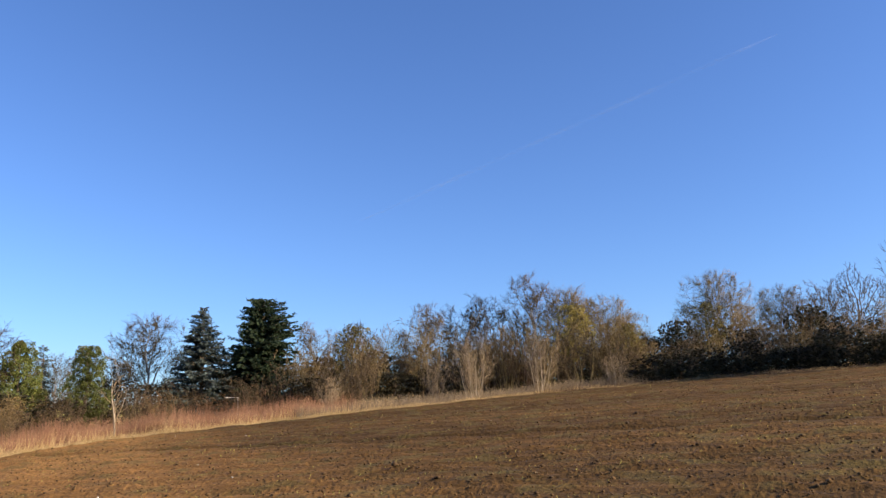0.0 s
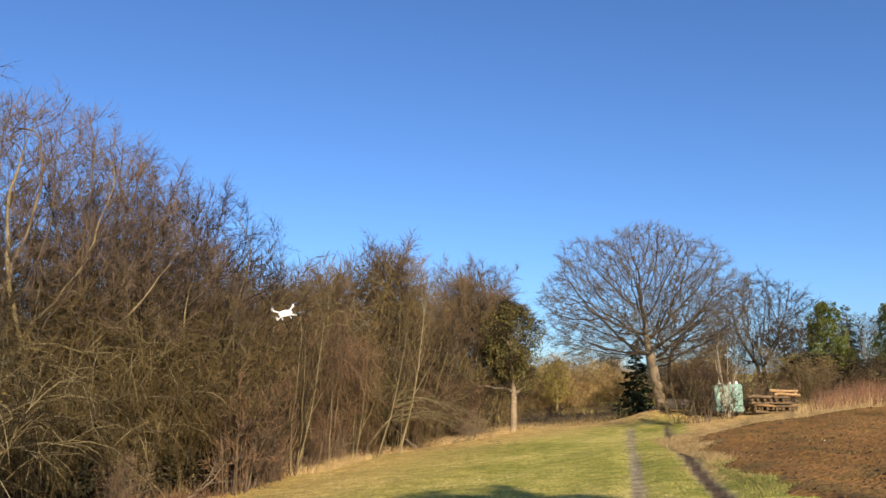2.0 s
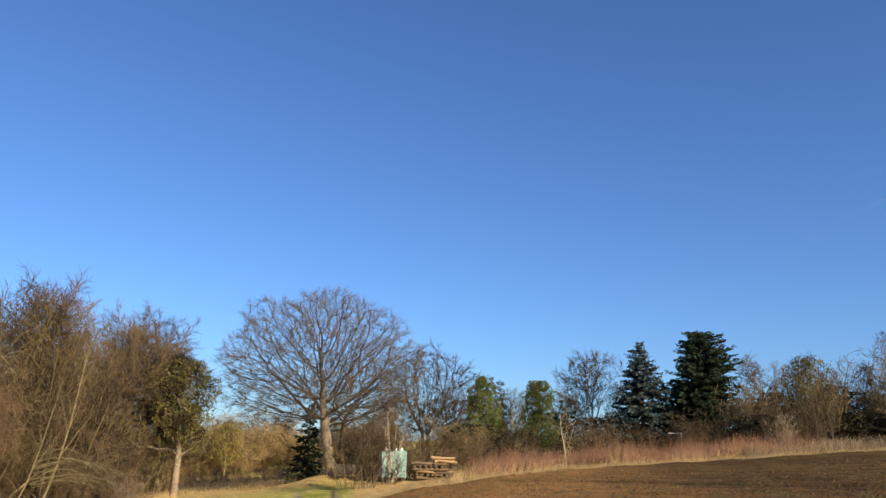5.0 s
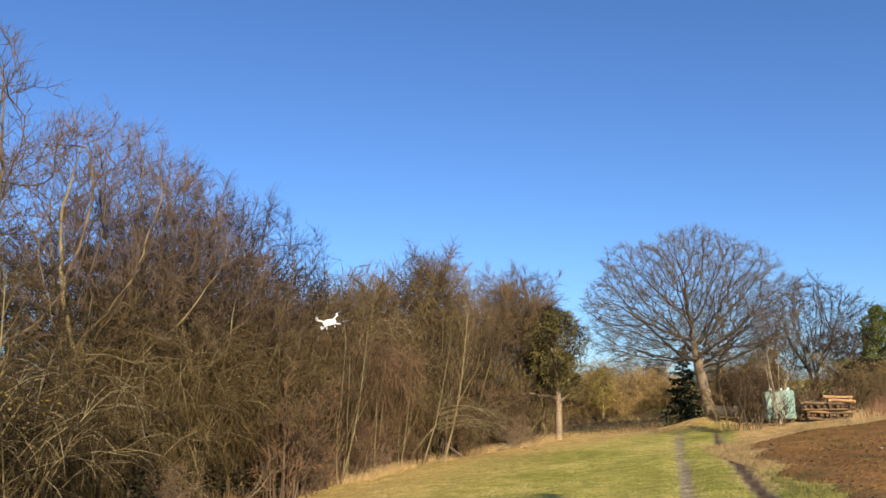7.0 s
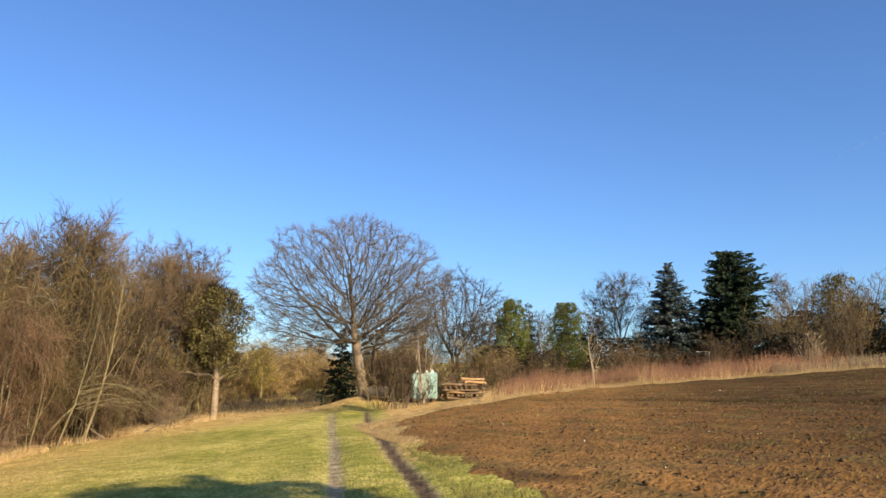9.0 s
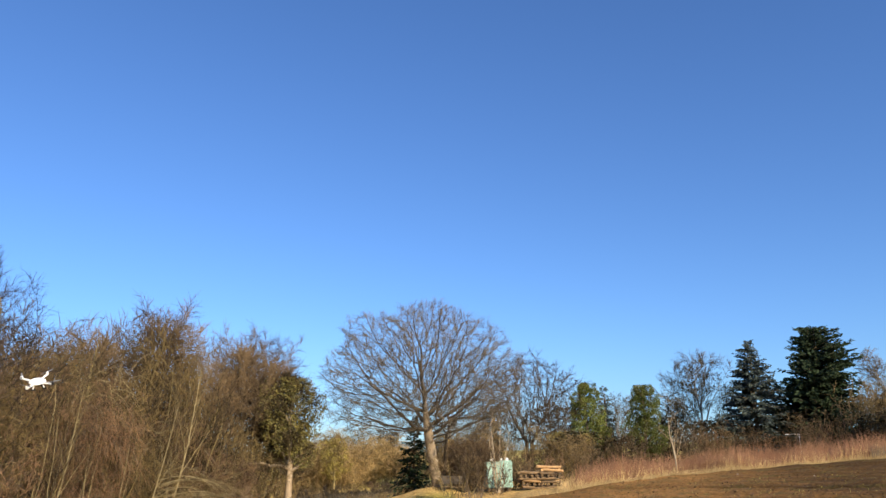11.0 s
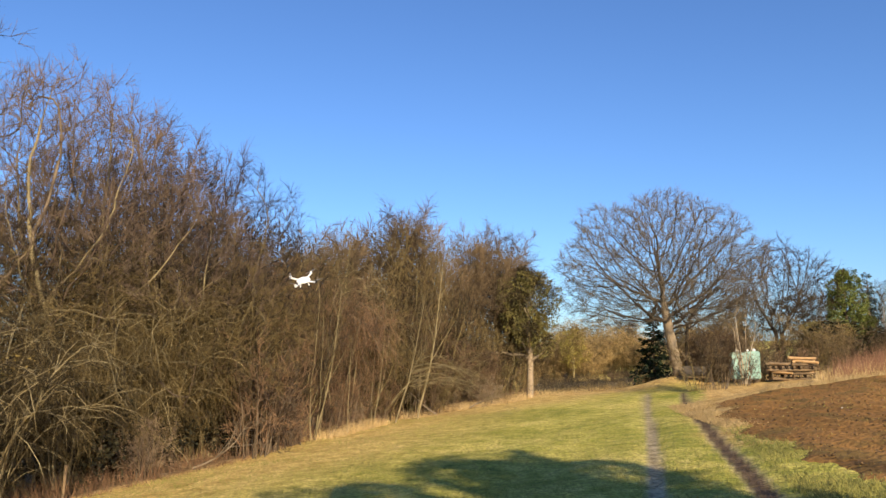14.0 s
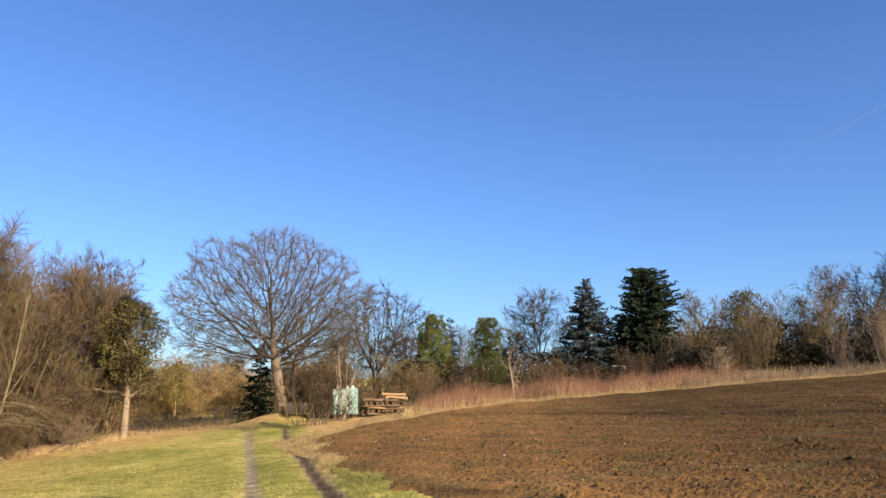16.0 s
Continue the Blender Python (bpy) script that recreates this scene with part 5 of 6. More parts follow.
put_copy(beech, -37.6, 16.0, 140, 0.85, 0.95)

# the trees beside the track that throw their shade on the meadow
for x, y, turn, size in ((10.2, -9.8, 77, 2.35), (7.6, -10.6, 200, 2.15), (8.9, -7.2, 150, 1.7), (5.8, -9.2, 20, 1.9)):
    az, d = math.degrees(math.atan2(x, y)), math.hypot(x, y)
    put_copy(ivy, az, d, turn, size, 1.0, "tall ivy-clad tree beside the track")


# ---- grasses, stems and soil ----
def scatter(count, seed, inside):
    """Random places that inside(x, y) keeps; inside works on whole arrays and returns a mask, from a box of its own."""
    g = np.random.default_rng(seed)
    (x0, x1, y0, y1), keep = inside
    out = np.zeros((0, 2))
    while len(out) < count:
        p = np.stack([g.uniform(x0, x1, 4 * count), g.uniform(y0, y1, 4 * count)], -1)
        out = np.concatenate([out, p[keep(p[:, 0], p[:, 1], g)]])
    return out[:count], g


def blades(name, places, g, tall, lean, width, material, label, category, ground=None):
    """Upright blades or stems, three-sided, each bent over a little."""
    n = len(places)
    z = (ground or height)(places[:, 0], places[:, 1])
    patch = 0.5 + 0.5 * np.sin(places[:, 0] * 1.3 + 2 * np.sin(places[:, 1] * 0.9)) * np.sin(places[:, 1] * 1.1 + 1.5 * np.sin(places[:, 0] * 0.7))
    h = tall * g.uniform(0.45, 1.25, n) * (0.7 + 0.5 * patch)
    a = g.uniform(0, 2 * math.pi, n)
    off = np.stack([np.cos(a), np.sin(a)], -1) * (lean * h * g.uniform(0.1, 1.0, n))[:, None]
    base = np.concatenate([places, (z - 0.02)[:, None]], 1)
    mid = base + np.concatenate([off * 0.35, (h * 0.55)[:, None]], 1)
    tip = base + np.concatenate([off, h[:, None]], 1)
    t = Tubes()
    if tall < 1.5:
        t.sets[(2, 3)] = (list(np.stack([base, tip], 1)), list(np.tile([width, 0.0], (n, 1)) * g.uniform(0.7, 1.3, (n, 1))))
        return tagged(t.build(name, material), label, category, kind="stuff")
    t.sets[(3, 3)] = (list(np.stack([base, mid, tip], 1)), list(np.tile([width, width * 0.75, 0.0], (n, 1)) * g.uniform(0.7, 1.3, (n, 1))))
    return tagged(t.build(name, material), label, category, kind="stuff")


def edge_of(x, y):
    return np.interp(np.degrees(np.arctan2(x, y)) % 360, EDGE_AZ, EDGE_D)


def az_of(x, y):
    return np.degrees(np.arctan2(x, y))


# straw along the field's far edge and round its near corner
p, g = scatter(16000, 101, ((6, 56, 4, 40), lambda x, y, g: (np.abs(np.hypot(x, y) - edge_of(x, y) - 0.35 - 0.25 * np.sin(x * 1.7)) < 0.42 * g.uniform(0.2, 1.4, len(x))) & (az_of(x, y) > 16) & (az_of(x, y) < 82)))
blades("dry_grass", p, g, 0.24, 0.9, 0.008, STRAW, "straw-coloured dry grass along the field's edge", "grass")
p, g = scatter(10000, 102, ((4, 14, 17, 36), lambda x, y, g: (np.abs(field_depth(x, y) + 0.5) < 0.6 * g.uniform(0.3, 1.5, len(x))) & (az_of(x, y) < 22)))
blades("dry_grass", p, g, 0.12, 1.3, 0.007, STRAW, "flattened dry grass on the bank beside the track", "grass")
# straw and red-brown weeds under the thicket
def hedge_side(lo, hi):
    return lambda x, y, g: (np.interp(y, HEDGE_Y, HEDGE_X) - x > lo) & (np.interp(y, HEDGE_Y, HEDGE_X) - x < hi * g.uniform(0.3, 1.0, len(x)))
p, g = scatter(6000, 103, ((-11, 2, 9, 36), lambda x, y, g: hedge_side(-0.45, 1.5)(x, y, g) & (y > 20.5 + g.normal(0, 1.0, len(x))) & (np.sin(y * 2.1) + np.sin(y * 0.83 + 1) + g.normal(0, 0.7, len(x)) > 0.2)))
blades("dry_grass", p, g, 0.33, 0.9, 0.006, STRAW, "tall dry grass at the foot of the thicket", "grass")
p, g = scatter(4500, 104, ((-12, 2, 9, 36), hedge_side(0.0, 2.6)))
blades("dead_weeds", p, g, 0.48, 0.6, 0.005, TWIG_RUST, "red-brown dead weeds at the foot of the thicket", "weeds")
# the belt of red stems behind the field
p, g = scatter(9000, 105, ((9, 42, 24, 46), lambda x, y, g: (np.hypot(x, y) - edge_of(x, y) > 0.9) & (np.hypot(x, y) - edge_of(x, y) < 1.2 + 4.2 * g.uniform(0.2, 1.0, len(x))) & (az_of(x, y) > 19.5 + 2 * g.random(len(x))) & (az_of(x, y) < 40 + 4 * g.random(len(x)))))
blades("red_stems", p, g, 0.95, 0.4, 0.009, RED_STEM, "belt of upright red-brown stems behind the field", "weeds")
p, g = scatter(2600, 108, ((9, 42, 24, 46), lambda x, y, g: (np.hypot(x, y) - edge_of(x, y) > 0.6) & (np.hypot(x, y) - edge_of(x, y) < 1.0 + 2.4 * g.uniform(0.1, 1.0, len(x))) & (az_of(x, y) > 19.0) & (az_of(x, y) < 46)))
blades("dead_weeds", p, g, 0.62, 0.6, 0.008, STRAW, "pale dead weeds among the red stems", "weeds")
p, g = scatter(9000, 106, ((20, 60, 4, 44), lambda x, y, g: (np.hypot(x, y) - edge_of(x, y) > 0.5) & (np.hypot(x, y) - edge_of(x, y) < 0.8 + 2.6 * g.uniform(0.2, 1.0, len(x))) & (az_of(x, y) > 39) & (az_of(x, y) < 64)))
blades("dead_weeds", p, g, 0.6, 0.5, 0.008, TWIG_PALE, "pale dead weeds in front of the far hedge", "weeds")
# rough growth at the far end of the meadow
p, g = scatter(5200, 114, ((-5, 9, 36, 56), lambda x, y, g: (np.sin(1.1 * x + 0.6 * y) + g.normal(0, 0.8, len(x)) > -0.3) & (az_of(x, y) < 8.6)))
blades("dead_weeds", p, g, 0.42, 0.9, 0.009, TWIG_GOLD, "rough brown weeds at the far end of the meadow", "weeds")
# meadow grass
p, g = scatter(60000, 107, ((-8, 6, 7, 27), lambda x, y, g: (x > np.interp(y, HEDGE_Y, HEDGE_X) - 0.2) & (field_depth(x, y) < -0.1) & (g.random(len(x)) < (11 / np.hypot(x, y)) ** 1.3)
                                & (np.abs(x - np.interp(y, RUT_Y, RUT_L)) > 0.14) & (np.abs(x - np.interp(y, RUT_Y, RUT_R)) > 0.2)))
blades("meadow_grass", p, g, 0.065, 0.9, 0.005, GRASS, "short green and straw-coloured meadow grass", "grass")

p, g = scatter(4500, 110, ((2, 7, 8, 20), lambda x, y, g: (x > np.interp(y, RUT_Y, RUT_R) + 0.35) & (x < np.interp(y, BOUND_Y, BOUND_X) + 0.25) & (np.sin(x * 3.1 + y) + np.sin(y * 1.9 - x) + g.normal(0, 0.6, len(x)) > -0.2) & (y < 17 + g.normal(0, 1.0, len(x)))))
blades("green_weeds", p, g, 0.085, 1.1, 0.008, WEED, "low green weeds between the track and the field", "weeds")


def clods(name, count, seed, size, material, label, category, keep):
    """Rough lumps, each an uneven eight-faced stone of its own size and turn."""
    p, g = scatter(count, seed, keep)
    z = field_height(p[:, 0], p[:, 1])
    s = size * np.exp(g.normal(0, 0.4, count))
    unit = np.array([[1, 0, 0], [0, 1, 0], [-1, 0, 0], [0, -1, 0], [0, 0, 0.75], [0, 0, -0.6]])
    v = unit[None] * s[:, None, None] * g.uniform(0.6, 1.3, (count, 6, 1))
    a = g.uniform(0, 2 * math.pi, count)
    c, n = np.cos(a)[:, None], np.sin(a)[:, None]
    v = np.stack([v[..., 0] * c - v[..., 1] * n, v[..., 0] * n + v[..., 1] * c, v[..., 2]], -1)
    v = v + np.concatenate([p, (z + 0.3 * s)[:, None]], 1)[:, None]
    f = np.array([[0, 1, 4], [1, 2, 4], [2, 3, 4], [3, 0, 4], [1, 0, 5], [2, 1, 5], [3, 2, 5], [0, 3, 5]])
    tris = (np.arange(count)[:, None, None] * 6 + f[None]).reshape(-1, 3)
    return tagged(array_mesh(name, v.reshape(-1, 3), tris, np.zeros((0, 4), int), material), label, category, kind="stuff")


near_field = lambda x, y, g: (field_depth(x, y) > 0.1) & (g.random(len(x)) < (10 / np.hypot(x, y)) ** 1.5) & (np.hypot(x, y) > 6)
clods("soil_clods", 16000, 111, 0.019, CLOD, "crumbled clods of brown soil on the field", "soil", ((3, 50, -6, 36), near_field))
clods("field_stones", 110, 112, 0.017, STONE, "small pale stones lying on the soil", "stones", ((3, 50, -6, 36), near_field))
p, g = scatter(9000, 113, ((3, 50, -4, 36), lambda x, y, g: (field_depth(x, y) > 0.3) & (np.hypot(x, y) > 7) & (np.sin(x * 0.5 + 0.3 * y) + np.sin(y * 0.4) > -0.6)))
blades("crop_sprouts", p, g, 0.045, 0.9, 0.006, GRASS, "thin green crop sprouts in the drill rows", "sprouts", field_height)


# ---- far woodland ----
def far_ridge():
    g = np.random.default_rng(121)
    az = np.radians(np.linspace(-35, 40, 400))
    rows = []
    top = 7.0 + 1.6 * np.sin(az * 9 + 1) + np.interp(np.arange(400), np.arange(0, 401, 2), g.normal(0, 0.45, 201))
    for dd, f in ((320, -0.6), (322, 0.55), (326, 0.9), (332, 1.0), (345, 0.9), (380, -0.6)):
        x, y = dd * np.sin(az), dd * np.cos(az)
        rows.append(np.stack([x, y, -3 + f * top + g.normal(0, 0.25, 400) * (f > 0.5)], -1))
    v = np.concatenate(rows)
    i, j = np.meshgrid(np.arange(5), np.arange(399), indexing="ij")
    q = np.stack([i * 400 + j, i * 400 + j + 1, (i + 1) * 400 + j + 1, (i + 1) * 400 + j], -1).reshape(-1, 4)
    return tagged(array_mesh("far_woodland", v, np.zeros((0, 3), int), q, FAR_WOOD), "bare brown woodland on a far low ridge", "woodland", kind="stuff")


far_ridge()


# ---- things ----
def box_bm(sx, sy, sz, bevel=0.01, cuts=0):
    bm = bmesh.new()
    bmesh.ops.create_cube(bm, size=1.0)
    bmesh.ops.scale(bm, vec=(sx, sy, sz), verts=bm.verts)
    if cuts:
        bmesh.ops.subdivide_edges(bm, edges=bm.edges[:], cuts=cuts, use_grid_fill=True)
    if bevel:
        bmesh.ops.bevel(bm, geom=[e for e in bm.edges if e.calc_face_angle(0) > 1.0], offset=bevel, segments=2, affect="EDGES")
    return bm


def rod_bm(length, r0, r1, sides=9, rough=0.0, rng=None):
    """A round bar along x with both ends closed."""
    bm = bmesh.new()
    bmesh.ops.create_cone(bm, cap_ends=True, segments=sides, radius1=r0, radius2=r1, depth=length)
    bmesh.ops.rotate(bm, verts=bm.verts, matrix=Matrix.Rotation(radians(90), 3, "Y"))
    if rough:
        for v in bm.verts:
            v.co += Vector((rng.uniform(-1, 1), rng.uniform(-1, 1), rng.uniform(-1, 1))) * rough
    bmesh.ops.bevel(bm, geom=[e for e in bm.edges if e.calc_face_angle(0) > 1.2], offset=r1 * 0.15, segments=1, affect="EDGES")
    return bm


def moved(ob, x, y, z, rx=0, ry=0, rz=0):
    ob.matrix_basis = pose(x, y, z, rx, ry, rz)
    return ob


def covered_tank():
    """A pallet tank under a green tarpaulin, with white cans on its top."""
    ob = thing("covered_tank", at(14.85, 35.2), "pallet tank wrapped in a faded green tarpaulin", "tank", turn=-9)
    rng = random.Random(131)
    bm = box_bm(1.06, 1.12, 1.10, 0.035, 7)
    for v in bm.verts:
        k = v.co.z + 0.55
        fold = 0.018 * math.sin(v.co.x * 17 + 2.5 * v.co.z) + 0.018 * math.sin(v.co.y * 15 + v.co.z * 2)
        v.co.x += (v.co.x * 0.05) * (1 - k) + math.copysign(fold, v.co.x) * (abs(v.co.x) > 0.4)
        v.co.y += (v.co.y * 0.05) * (1 - k) + math.copysign(fold, v.co.y) * (abs(v.co.y) > 0.4)
        v.co.z += 0.03 * math.sin(v.co.x * 4.0) * (k > 0.9)
    moved(part("tarpaulin", bm, TARP, ob), 0, 0, 0.70)
    for k in range(3):
        moved(part("pallet_block", box_bm(0.14, 1.0, 0.10), WOOD_GREY, ob), -0.42 + 0.42 * k, 0, 0.05)
    for k in range(5):
        moved(part("pallet_board", box_bm(1.0, 0.14, 0.025, 0.004), WOOD_GREY, ob), 0, -0.42 + 0.21 * k, 0.115)
    for x, s in ((-0.30, 1.0), (0.36, 1.15), (0.12, 0.7)):
        bm = bmesh.new()
        bmesh.ops.create_uvsphere(bm, u_segments=12, v_segments=8, radius=0.06 * s)
        for v in bm.verts:
            v.co.z *= 1.1 if v.co.z > 0 else 0.7
            v.co += Vector((rng.uniform(-1, 1), rng.uniform(-1, 1), rng.uniform(-1, 1))) * 0.012
        moved(part("white_bag", bm, WHITE, ob, "crumpled white plastic bag"), x, -0.25, 1.31)
    return ob


covered_tank()


def wood_pile():
    """Split logs stacked crosswise in two heaps beside each other, the taller one freshly cut."""
    ob = thing("wood_pile", at(17.75, 35.0), "stack of split logs, weathered below and freshly cut on top", "wood pile", turn=-14)
    rng = random.Random(141)
    kinds = []
    for k in range(6):
        me = rod_bm(1.0, rng.uniform(0.045, 0.062), rng.uniform(0.04, 0.056), 7, 0.010, rng)
        data = bpy.data.meshes.new("log")
        me.to_mesh(data)
        me.free()
        data.materials.append(WOOD_CUT if k < 3 else WOOD_GREY)
        kinds.append(data)
    for layer in range(7):
        z = 0.07 + layer * 0.115
        fresh = layer >= 6
        for heap in (0, 1):
            if heap == 0 and layer == 6:
                continue
            cx = -0.44 + 0.86 * heap
            if layer % 3 != 1:
                for k in range(5):
                    c = new("log", kinds[rng.randrange(3) if (fresh and heap) or rng.random() < 0.28 else 3 + rng.randrange(3)])
                    c.parent = ob
                    moved(c, cx + rng.uniform(-0.13, 0.13), -0.38 + 0.19 * k, z + rng.uniform(-0.02, 0.02), rng.uniform(0, 90), rng.uniform(-6, 6), rng.uniform(-22, 22))
                    c.scale = (rng.uniform(0.72, 1.1), 1.0, 1.0)
            else:
                for k in range(4):
                    c = new("log", kinds[rng.randrange(3) if fresh and heap else 3 + rng.randrange(3)])
                    c.parent = ob
                    moved(c, cx - 0.36 + 0.24 * k + rng.uniform(-0.03, 0.03), rng.uniform(-0.06, 0.06), z, rng.uniform(0, 90), 0, 90 + rng.uniform(-5, 5))
    for k in range(4):
        c = new("log", kinds[k % 3])
        c.parent = ob
        moved(c, 0.40 + rng.uniform(-0.06, 0.06), -0.3 + 0.2 * k, 0.88, 40 * k, rng.uniform(-2, 2), rng.uniform(-4, 4))
    return ob


wood_pile()


def plank_bench():
    ob = thing("plank_bench", at(11.75, 35.2), "dark old sledge-like bench with one pale plank", "bench", turn=-12)
    for x in (-0.45, 0.45):
        moved(part("support", box_bm(0.12, 0.5, 0.30, 0.015), WOOD_DARK, ob), x, 0, 0.13)
    moved(part("seat", box_bm(1.25, 0.42, 0.07, 0.01), WOOD_DARK, ob), 0, 0.02, 0.315)
    moved(part("plank", box_bm(1.15, 0.12, 0.035, 0.006), WOOD_GREY, ob, "pale plank"), 0, -0.23, 0.18)
    moved(part("backrest", box_bm(1.2, 0.05, 0.28, 0.01), WOOD_DARK, ob), 0, 0.25, 0.49, -10)
    return ob


plank_bench()


def white_frame():
    ob = thing("goal_frame", at(34.55, 46.0), "small white metal frame among the weeds", "frame", turn=-30)
    moved(part("crossbar", rod_bm(0.7, 0.016, 0.016), WHITE_PAINT, ob), 0, 0, 1.2)
    moved(part("post", rod_bm(1.2, 0.022, 0.022), WHITE_PAINT, ob), 0.33, 0, 0.6, 0, 90)
    return ob


white_frame()


def fence_post(place, tall, lean, seed, label, group):
    rng = random.Random(seed)
    ob = thing("fence_post", place, label, "post", group, rng.uniform(0, 360))
    bm = rod_bm(tall + 0.2, 0.027, 0.024, 8, 0.004, rng)
    moved(part("shaft", bm, WOOD_GREY, ob), 0, 0, tall / 2 - 0.1, 0, 90 + lean, 0)
    return ob


for k, (az, tall, lean) in enumerate(((42.6, 0.7, 4), (44.0, 0.55, -3), (45.3, 0.75, 2), (46.3, 0.85, -2), (47.0, 0.95, 3), (48.0, 0.95, -4), (49.2, 1.0, 2), (50.3, 0.85, 5))):
    fence_post(at(az, float(np.interp(az, EDGE_AZ, EDGE_D)) + 0.9), tall * 0.78, lean, 150 + k, "weathered wooden fence post at the field's edge", "field fence posts")
for k, (az, d, tall, lean) in enumerate(((-31.4, 15.1, 0.62, 3), (-38.5, 14.2, 0.72, -2)  )):
    fence_post(at(az, d), tall, lean, 160 + k, "weathered fence post in front of the thicket", "meadow fence posts")


def nest_box():
    ob = thing("marker_box", at(-34.9, 15.6), "small pale box on a short stake in the thicket", "box", turn=20)
    moved(part("stake", rod_bm(0.62, 0.02, 0.02), WOOD_GREY, ob), 0, 0, 0.29, 0, 90)
    moved(part("housing", box_bm(0.11, 0.09, 0.17, 0.01), WOOD_GREY, ob), 0, 0, 0.68)
    return ob


nest_box()


def fallen_branch(az, d, turn, size, seed):
    rng = random.Random(seed)
    ob = thing("fallen_branch", at(az, d), "pale dead branch fallen out of the thicket", "branch", "fallen branches", turn)
    t = Tubes()
    plan = {"centre": (0, 0, 0.5), "size": (3, 3, 1.2), "thinnest": 0.006, "levels": [lev(1.6, 7, 0, 6, 0.12, 0.03, 0.8, 0.5, 6), lev(0.7, 5, 45, 4, 0.14, 0.0, 0.75, 0.5, 4), lev(0.3, 0, 40, 2, 0.14, 0, 0.7, 0.6, 3)]}
    grow(rng, [t, t, t], Vector((0, 0, 0.05)), Vector((1, 0.1, 0.45)), 1.7, 0.03, 0, plan)
    t.build("wood", BARK_TAN, ob)
    ob.scale = (size,) * 3
    return ob


for k, (az, d, turn, size) in enumerate(((-23.5, 17.6, 20, 0.9), (-4.2, 29.8, -10, 1.1), (-6.6, 28.2, 190, 1.0), (28.4, 38.3, 30, 0.6), (30.2, 38.0, 200, 0.55))):
    fallen_branch(az, d, turn, size, 170 + k)


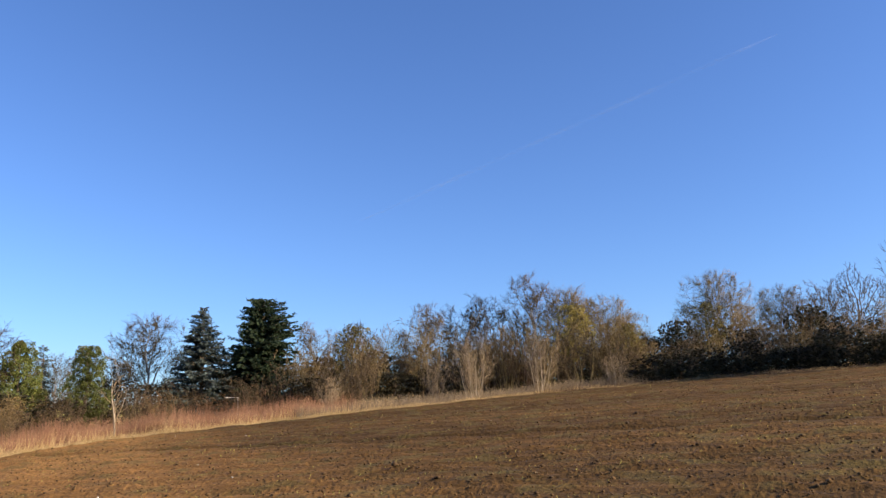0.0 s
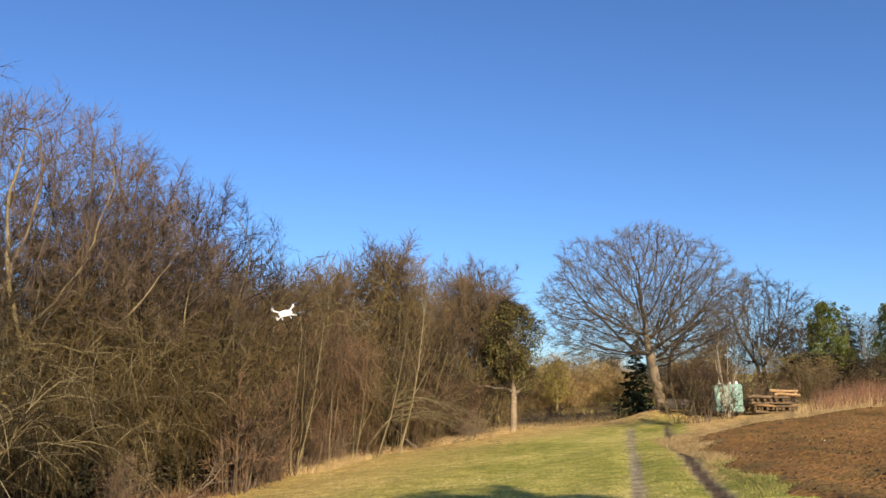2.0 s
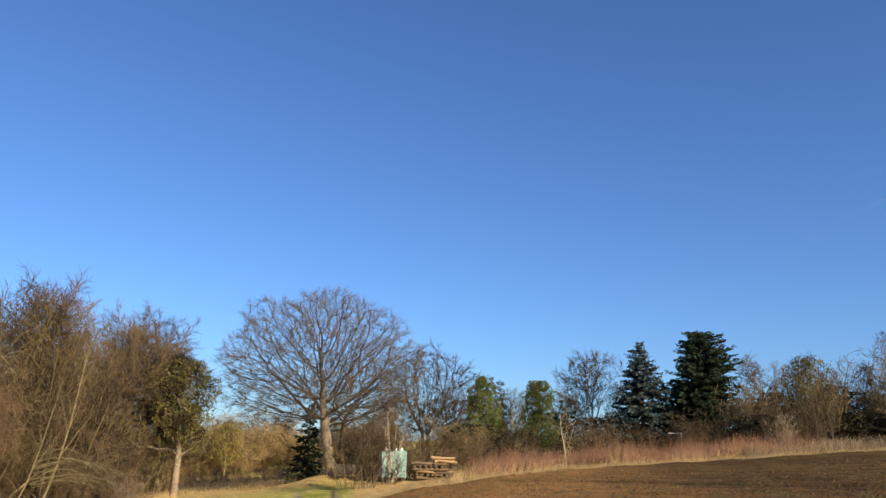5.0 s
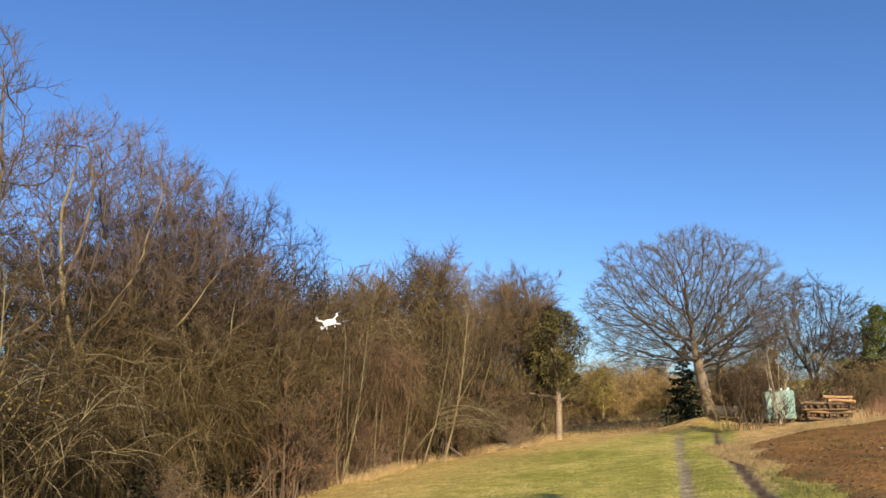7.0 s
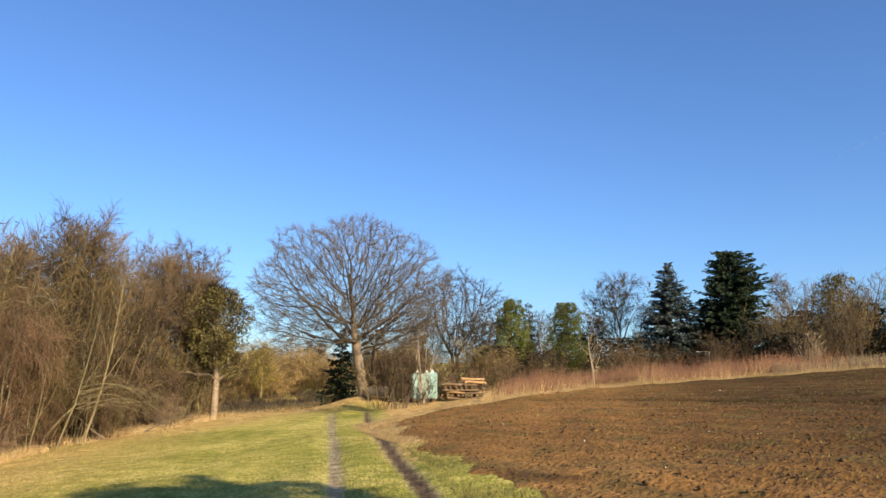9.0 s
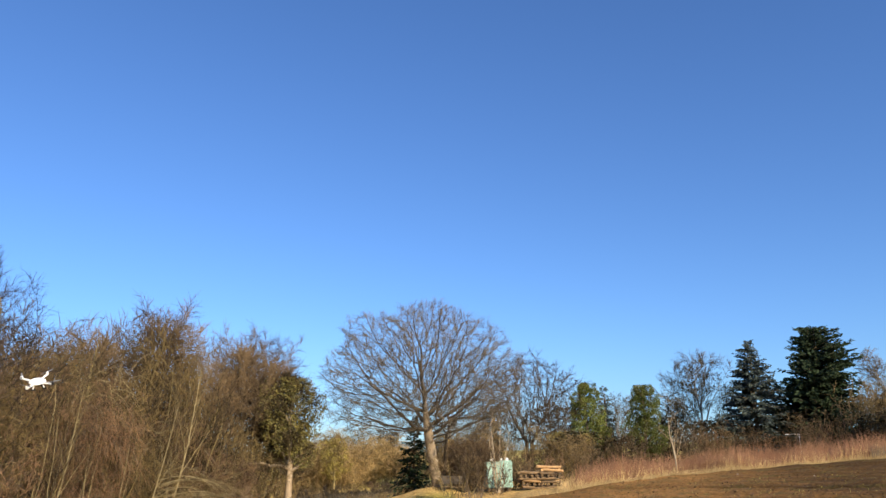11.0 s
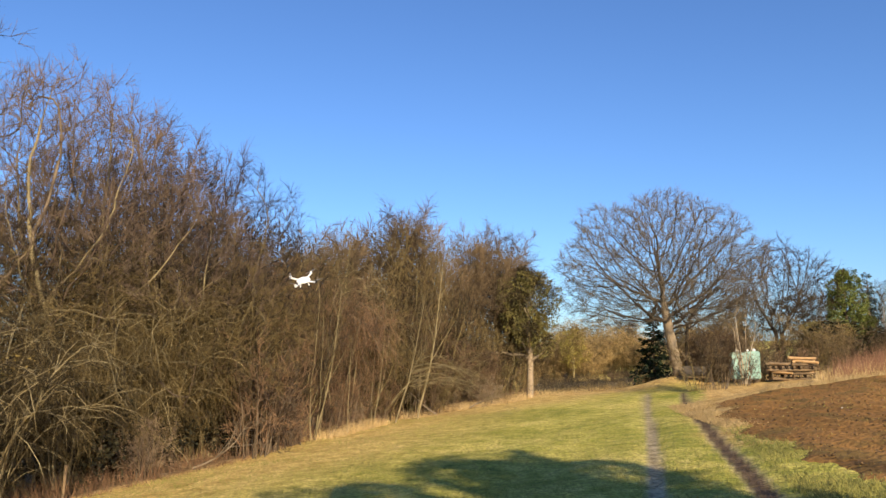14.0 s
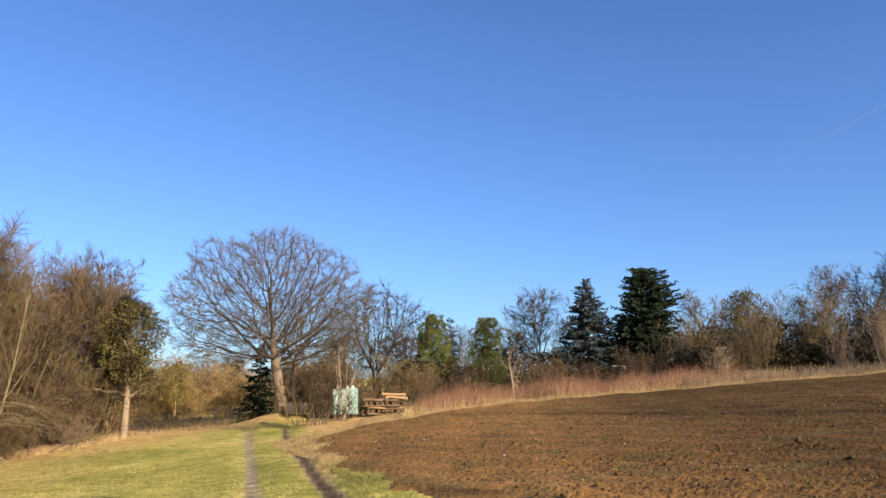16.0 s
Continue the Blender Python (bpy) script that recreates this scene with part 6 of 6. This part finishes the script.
def drone():
    """A white four-armed drone, hovering with a slight bank."""
    eye = EYE + heading(-16.3, 5.0) * 14.0
    ob = thing("drone", eye, "white four-rotor drone with black feet, in the air", "drone", turn=25)
    ob.matrix_basis = pose(*eye, 30, -14, 25)
    bm = bmesh.new()
    bmesh.ops.create_uvsphere(bm, u_segments=24, v_segments=14, radius=1.0)
    for v in bm.verts:
        q = abs(v.co.x) ** 4 + abs(v.co.y) ** 4
        v.co = Vector((v.co.x * 0.125, v.co.y * 0.10, v.co.z * (0.055 if v.co.z > 0 else 0.035)))
    moved(part("body", bm, WHITE, ob), 0, 0, 0)
    for k, a in enumerate((45, 135, 225, 315)):
        c, s = math.cos(radians(a)), math.sin(radians(a))
        bm = box_bm(0.20, 0.035, 0.024, 0.008)
        for v in bm.verts:
            if v.co.x > 0:
                v.co.y *= 0.7
        moved(part("arm", bm, WHITE, ob), 0.165 * c, 0.165 * s, 0.004, 0, -4, a)
        bm = rod_bm(0.05, 0.021, 0.019, 14)
        moved(part("motor", bm, WHITE if k < 3 else BLACK, ob), 0.26 * c, 0.26 * s, 0.026, 0, 90)
        bm = bmesh.new()
        for side in (1, -1):
            row = []
            for t in range(6):
                f = t / 5
                w = 0.011 * (1 - 0.55 * f) * (1 if t else 0.6)
                tw = radians(20 - 14 * f)
                row.append([bm.verts.new((side * (0.008 + 0.112 * f), y * math.cos(tw) * side, y * math.sin(tw) + zz)) for y, zz in ((w, 0.0008), (-w, 0.0008), (-w, -0.0008), (w, -0.0008))])
            for r0, r1 in zip(row, row[1:]):
                for i in range(4):
                    bm.faces.new((r0[i], r0[(i + 1) % 4], r1[(i + 1) % 4], r1[i]))
            bm.faces.new(row[-1])
        bmesh.ops.recalc_face_normals(bm, faces=bm.faces)
        moved(part("propeller", bm, PROP, ob), 0.26 * c, 0.26 * s, 0.056, 0, 0, 30 + 50 * k)
        moved(part("landing_leg", rod_bm(0.08, 0.011, 0.009, 8), WHITE, ob), 0.10 * c, 0.085 * s, -0.05, 0, 70, a)
        moved(part("foot", box_bm(0.065, 0.03, 0.03, 0.01), BLACK, ob, "black rubber foot"), 0.115 * c, 0.10 * s, -0.09, 0, 0, 0)
    gimbal = moved(part("gimbal", box_bm(0.06, 0.06, 0.03, 0.01), BLACK, ob), 0.04, 0, -0.045)
    moved(part("camera_head", box_bm(0.05, 0.055, 0.045, 0.012), BLACK, gimbal), 0.03, 0, -0.03)
    moved(part("stripe", box_bm(0.09, 0.012, 0.006, 0.002), BLACK, ob), 0.02, 0.05, 0.047)
    return ob


drone()

# leaf litter under the dark hedge
p, g = scatter(5000, 109, ((36, 62, 2, 26), lambda x, y, g: (np.hypot(x, y) - edge_of(x, y) > -0.2) & (np.hypot(x, y) - edge_of(x, y) < 1.4) & (az_of(x, y) > 56) & (az_of(x, y) < 84)))
blades("dead_weeds", p, g, 0.3, 1.0, 0.010, TWIG_RED, "red-brown dead weeds at the foot of the dark hedge", "weeds")


# ---- vapour trail, far up ----
def vapour_trail():
    m = bpy.data.materials.new("thin_vapour")
    m.use_nodes = True
    n, l = m.node_tree.nodes, m.node_tree.links
    clear, white, mix = n.new("ShaderNodeBsdfTransparent"), n.new("ShaderNodeBsdfTranslucent"), n.new("ShaderNodeMixShader")
    tc, q, ramp = n.new("ShaderNodeTexCoord"), n.new("ShaderNodeTexNoise"), n.new("ShaderNodeMapRange")
    white.inputs["Color"].default_value = (0.9, 0.9, 0.9, 1)
    q.inputs["Scale"].default_value = 0.006
    ramp.inputs["From Min"].default_value, ramp.inputs["From Max"].default_value = 0.35, 0.75
    ramp.inputs["To Min"].default_value, ramp.inputs["To Max"].default_value = 0.0, 0.075
    l.new(tc.outputs["Object"], q.inputs["Vector"]); l.new(q.outputs["Fac"], ramp.inputs["Value"])
    l.new(ramp.outputs[0], mix.inputs[0]); l.new(clear.outputs[0], mix.inputs[1]); l.new(white.outputs[0], mix.inputs[2])
    l.new(mix.outputs[0], n["Material Output"].inputs["Surface"])
    t = Tubes()
    a, b = heading(43.5, 14.1) * 2500, heading(75.0, 24.6) * 2500
    k = [a.lerp(b, i / 12) for i in range(13)]
    t.add([tuple(v) for v in k], [1.0] + [5.5] * 11 + [0.5], 8)
    ob = t.build("vapour_trail", m, smooth=True)
    ob.visible_shadow = False
    return tagged(ob, "faint white vapour trail high in the blue sky", "vapour trail", kind="structure")


vapour_trail()
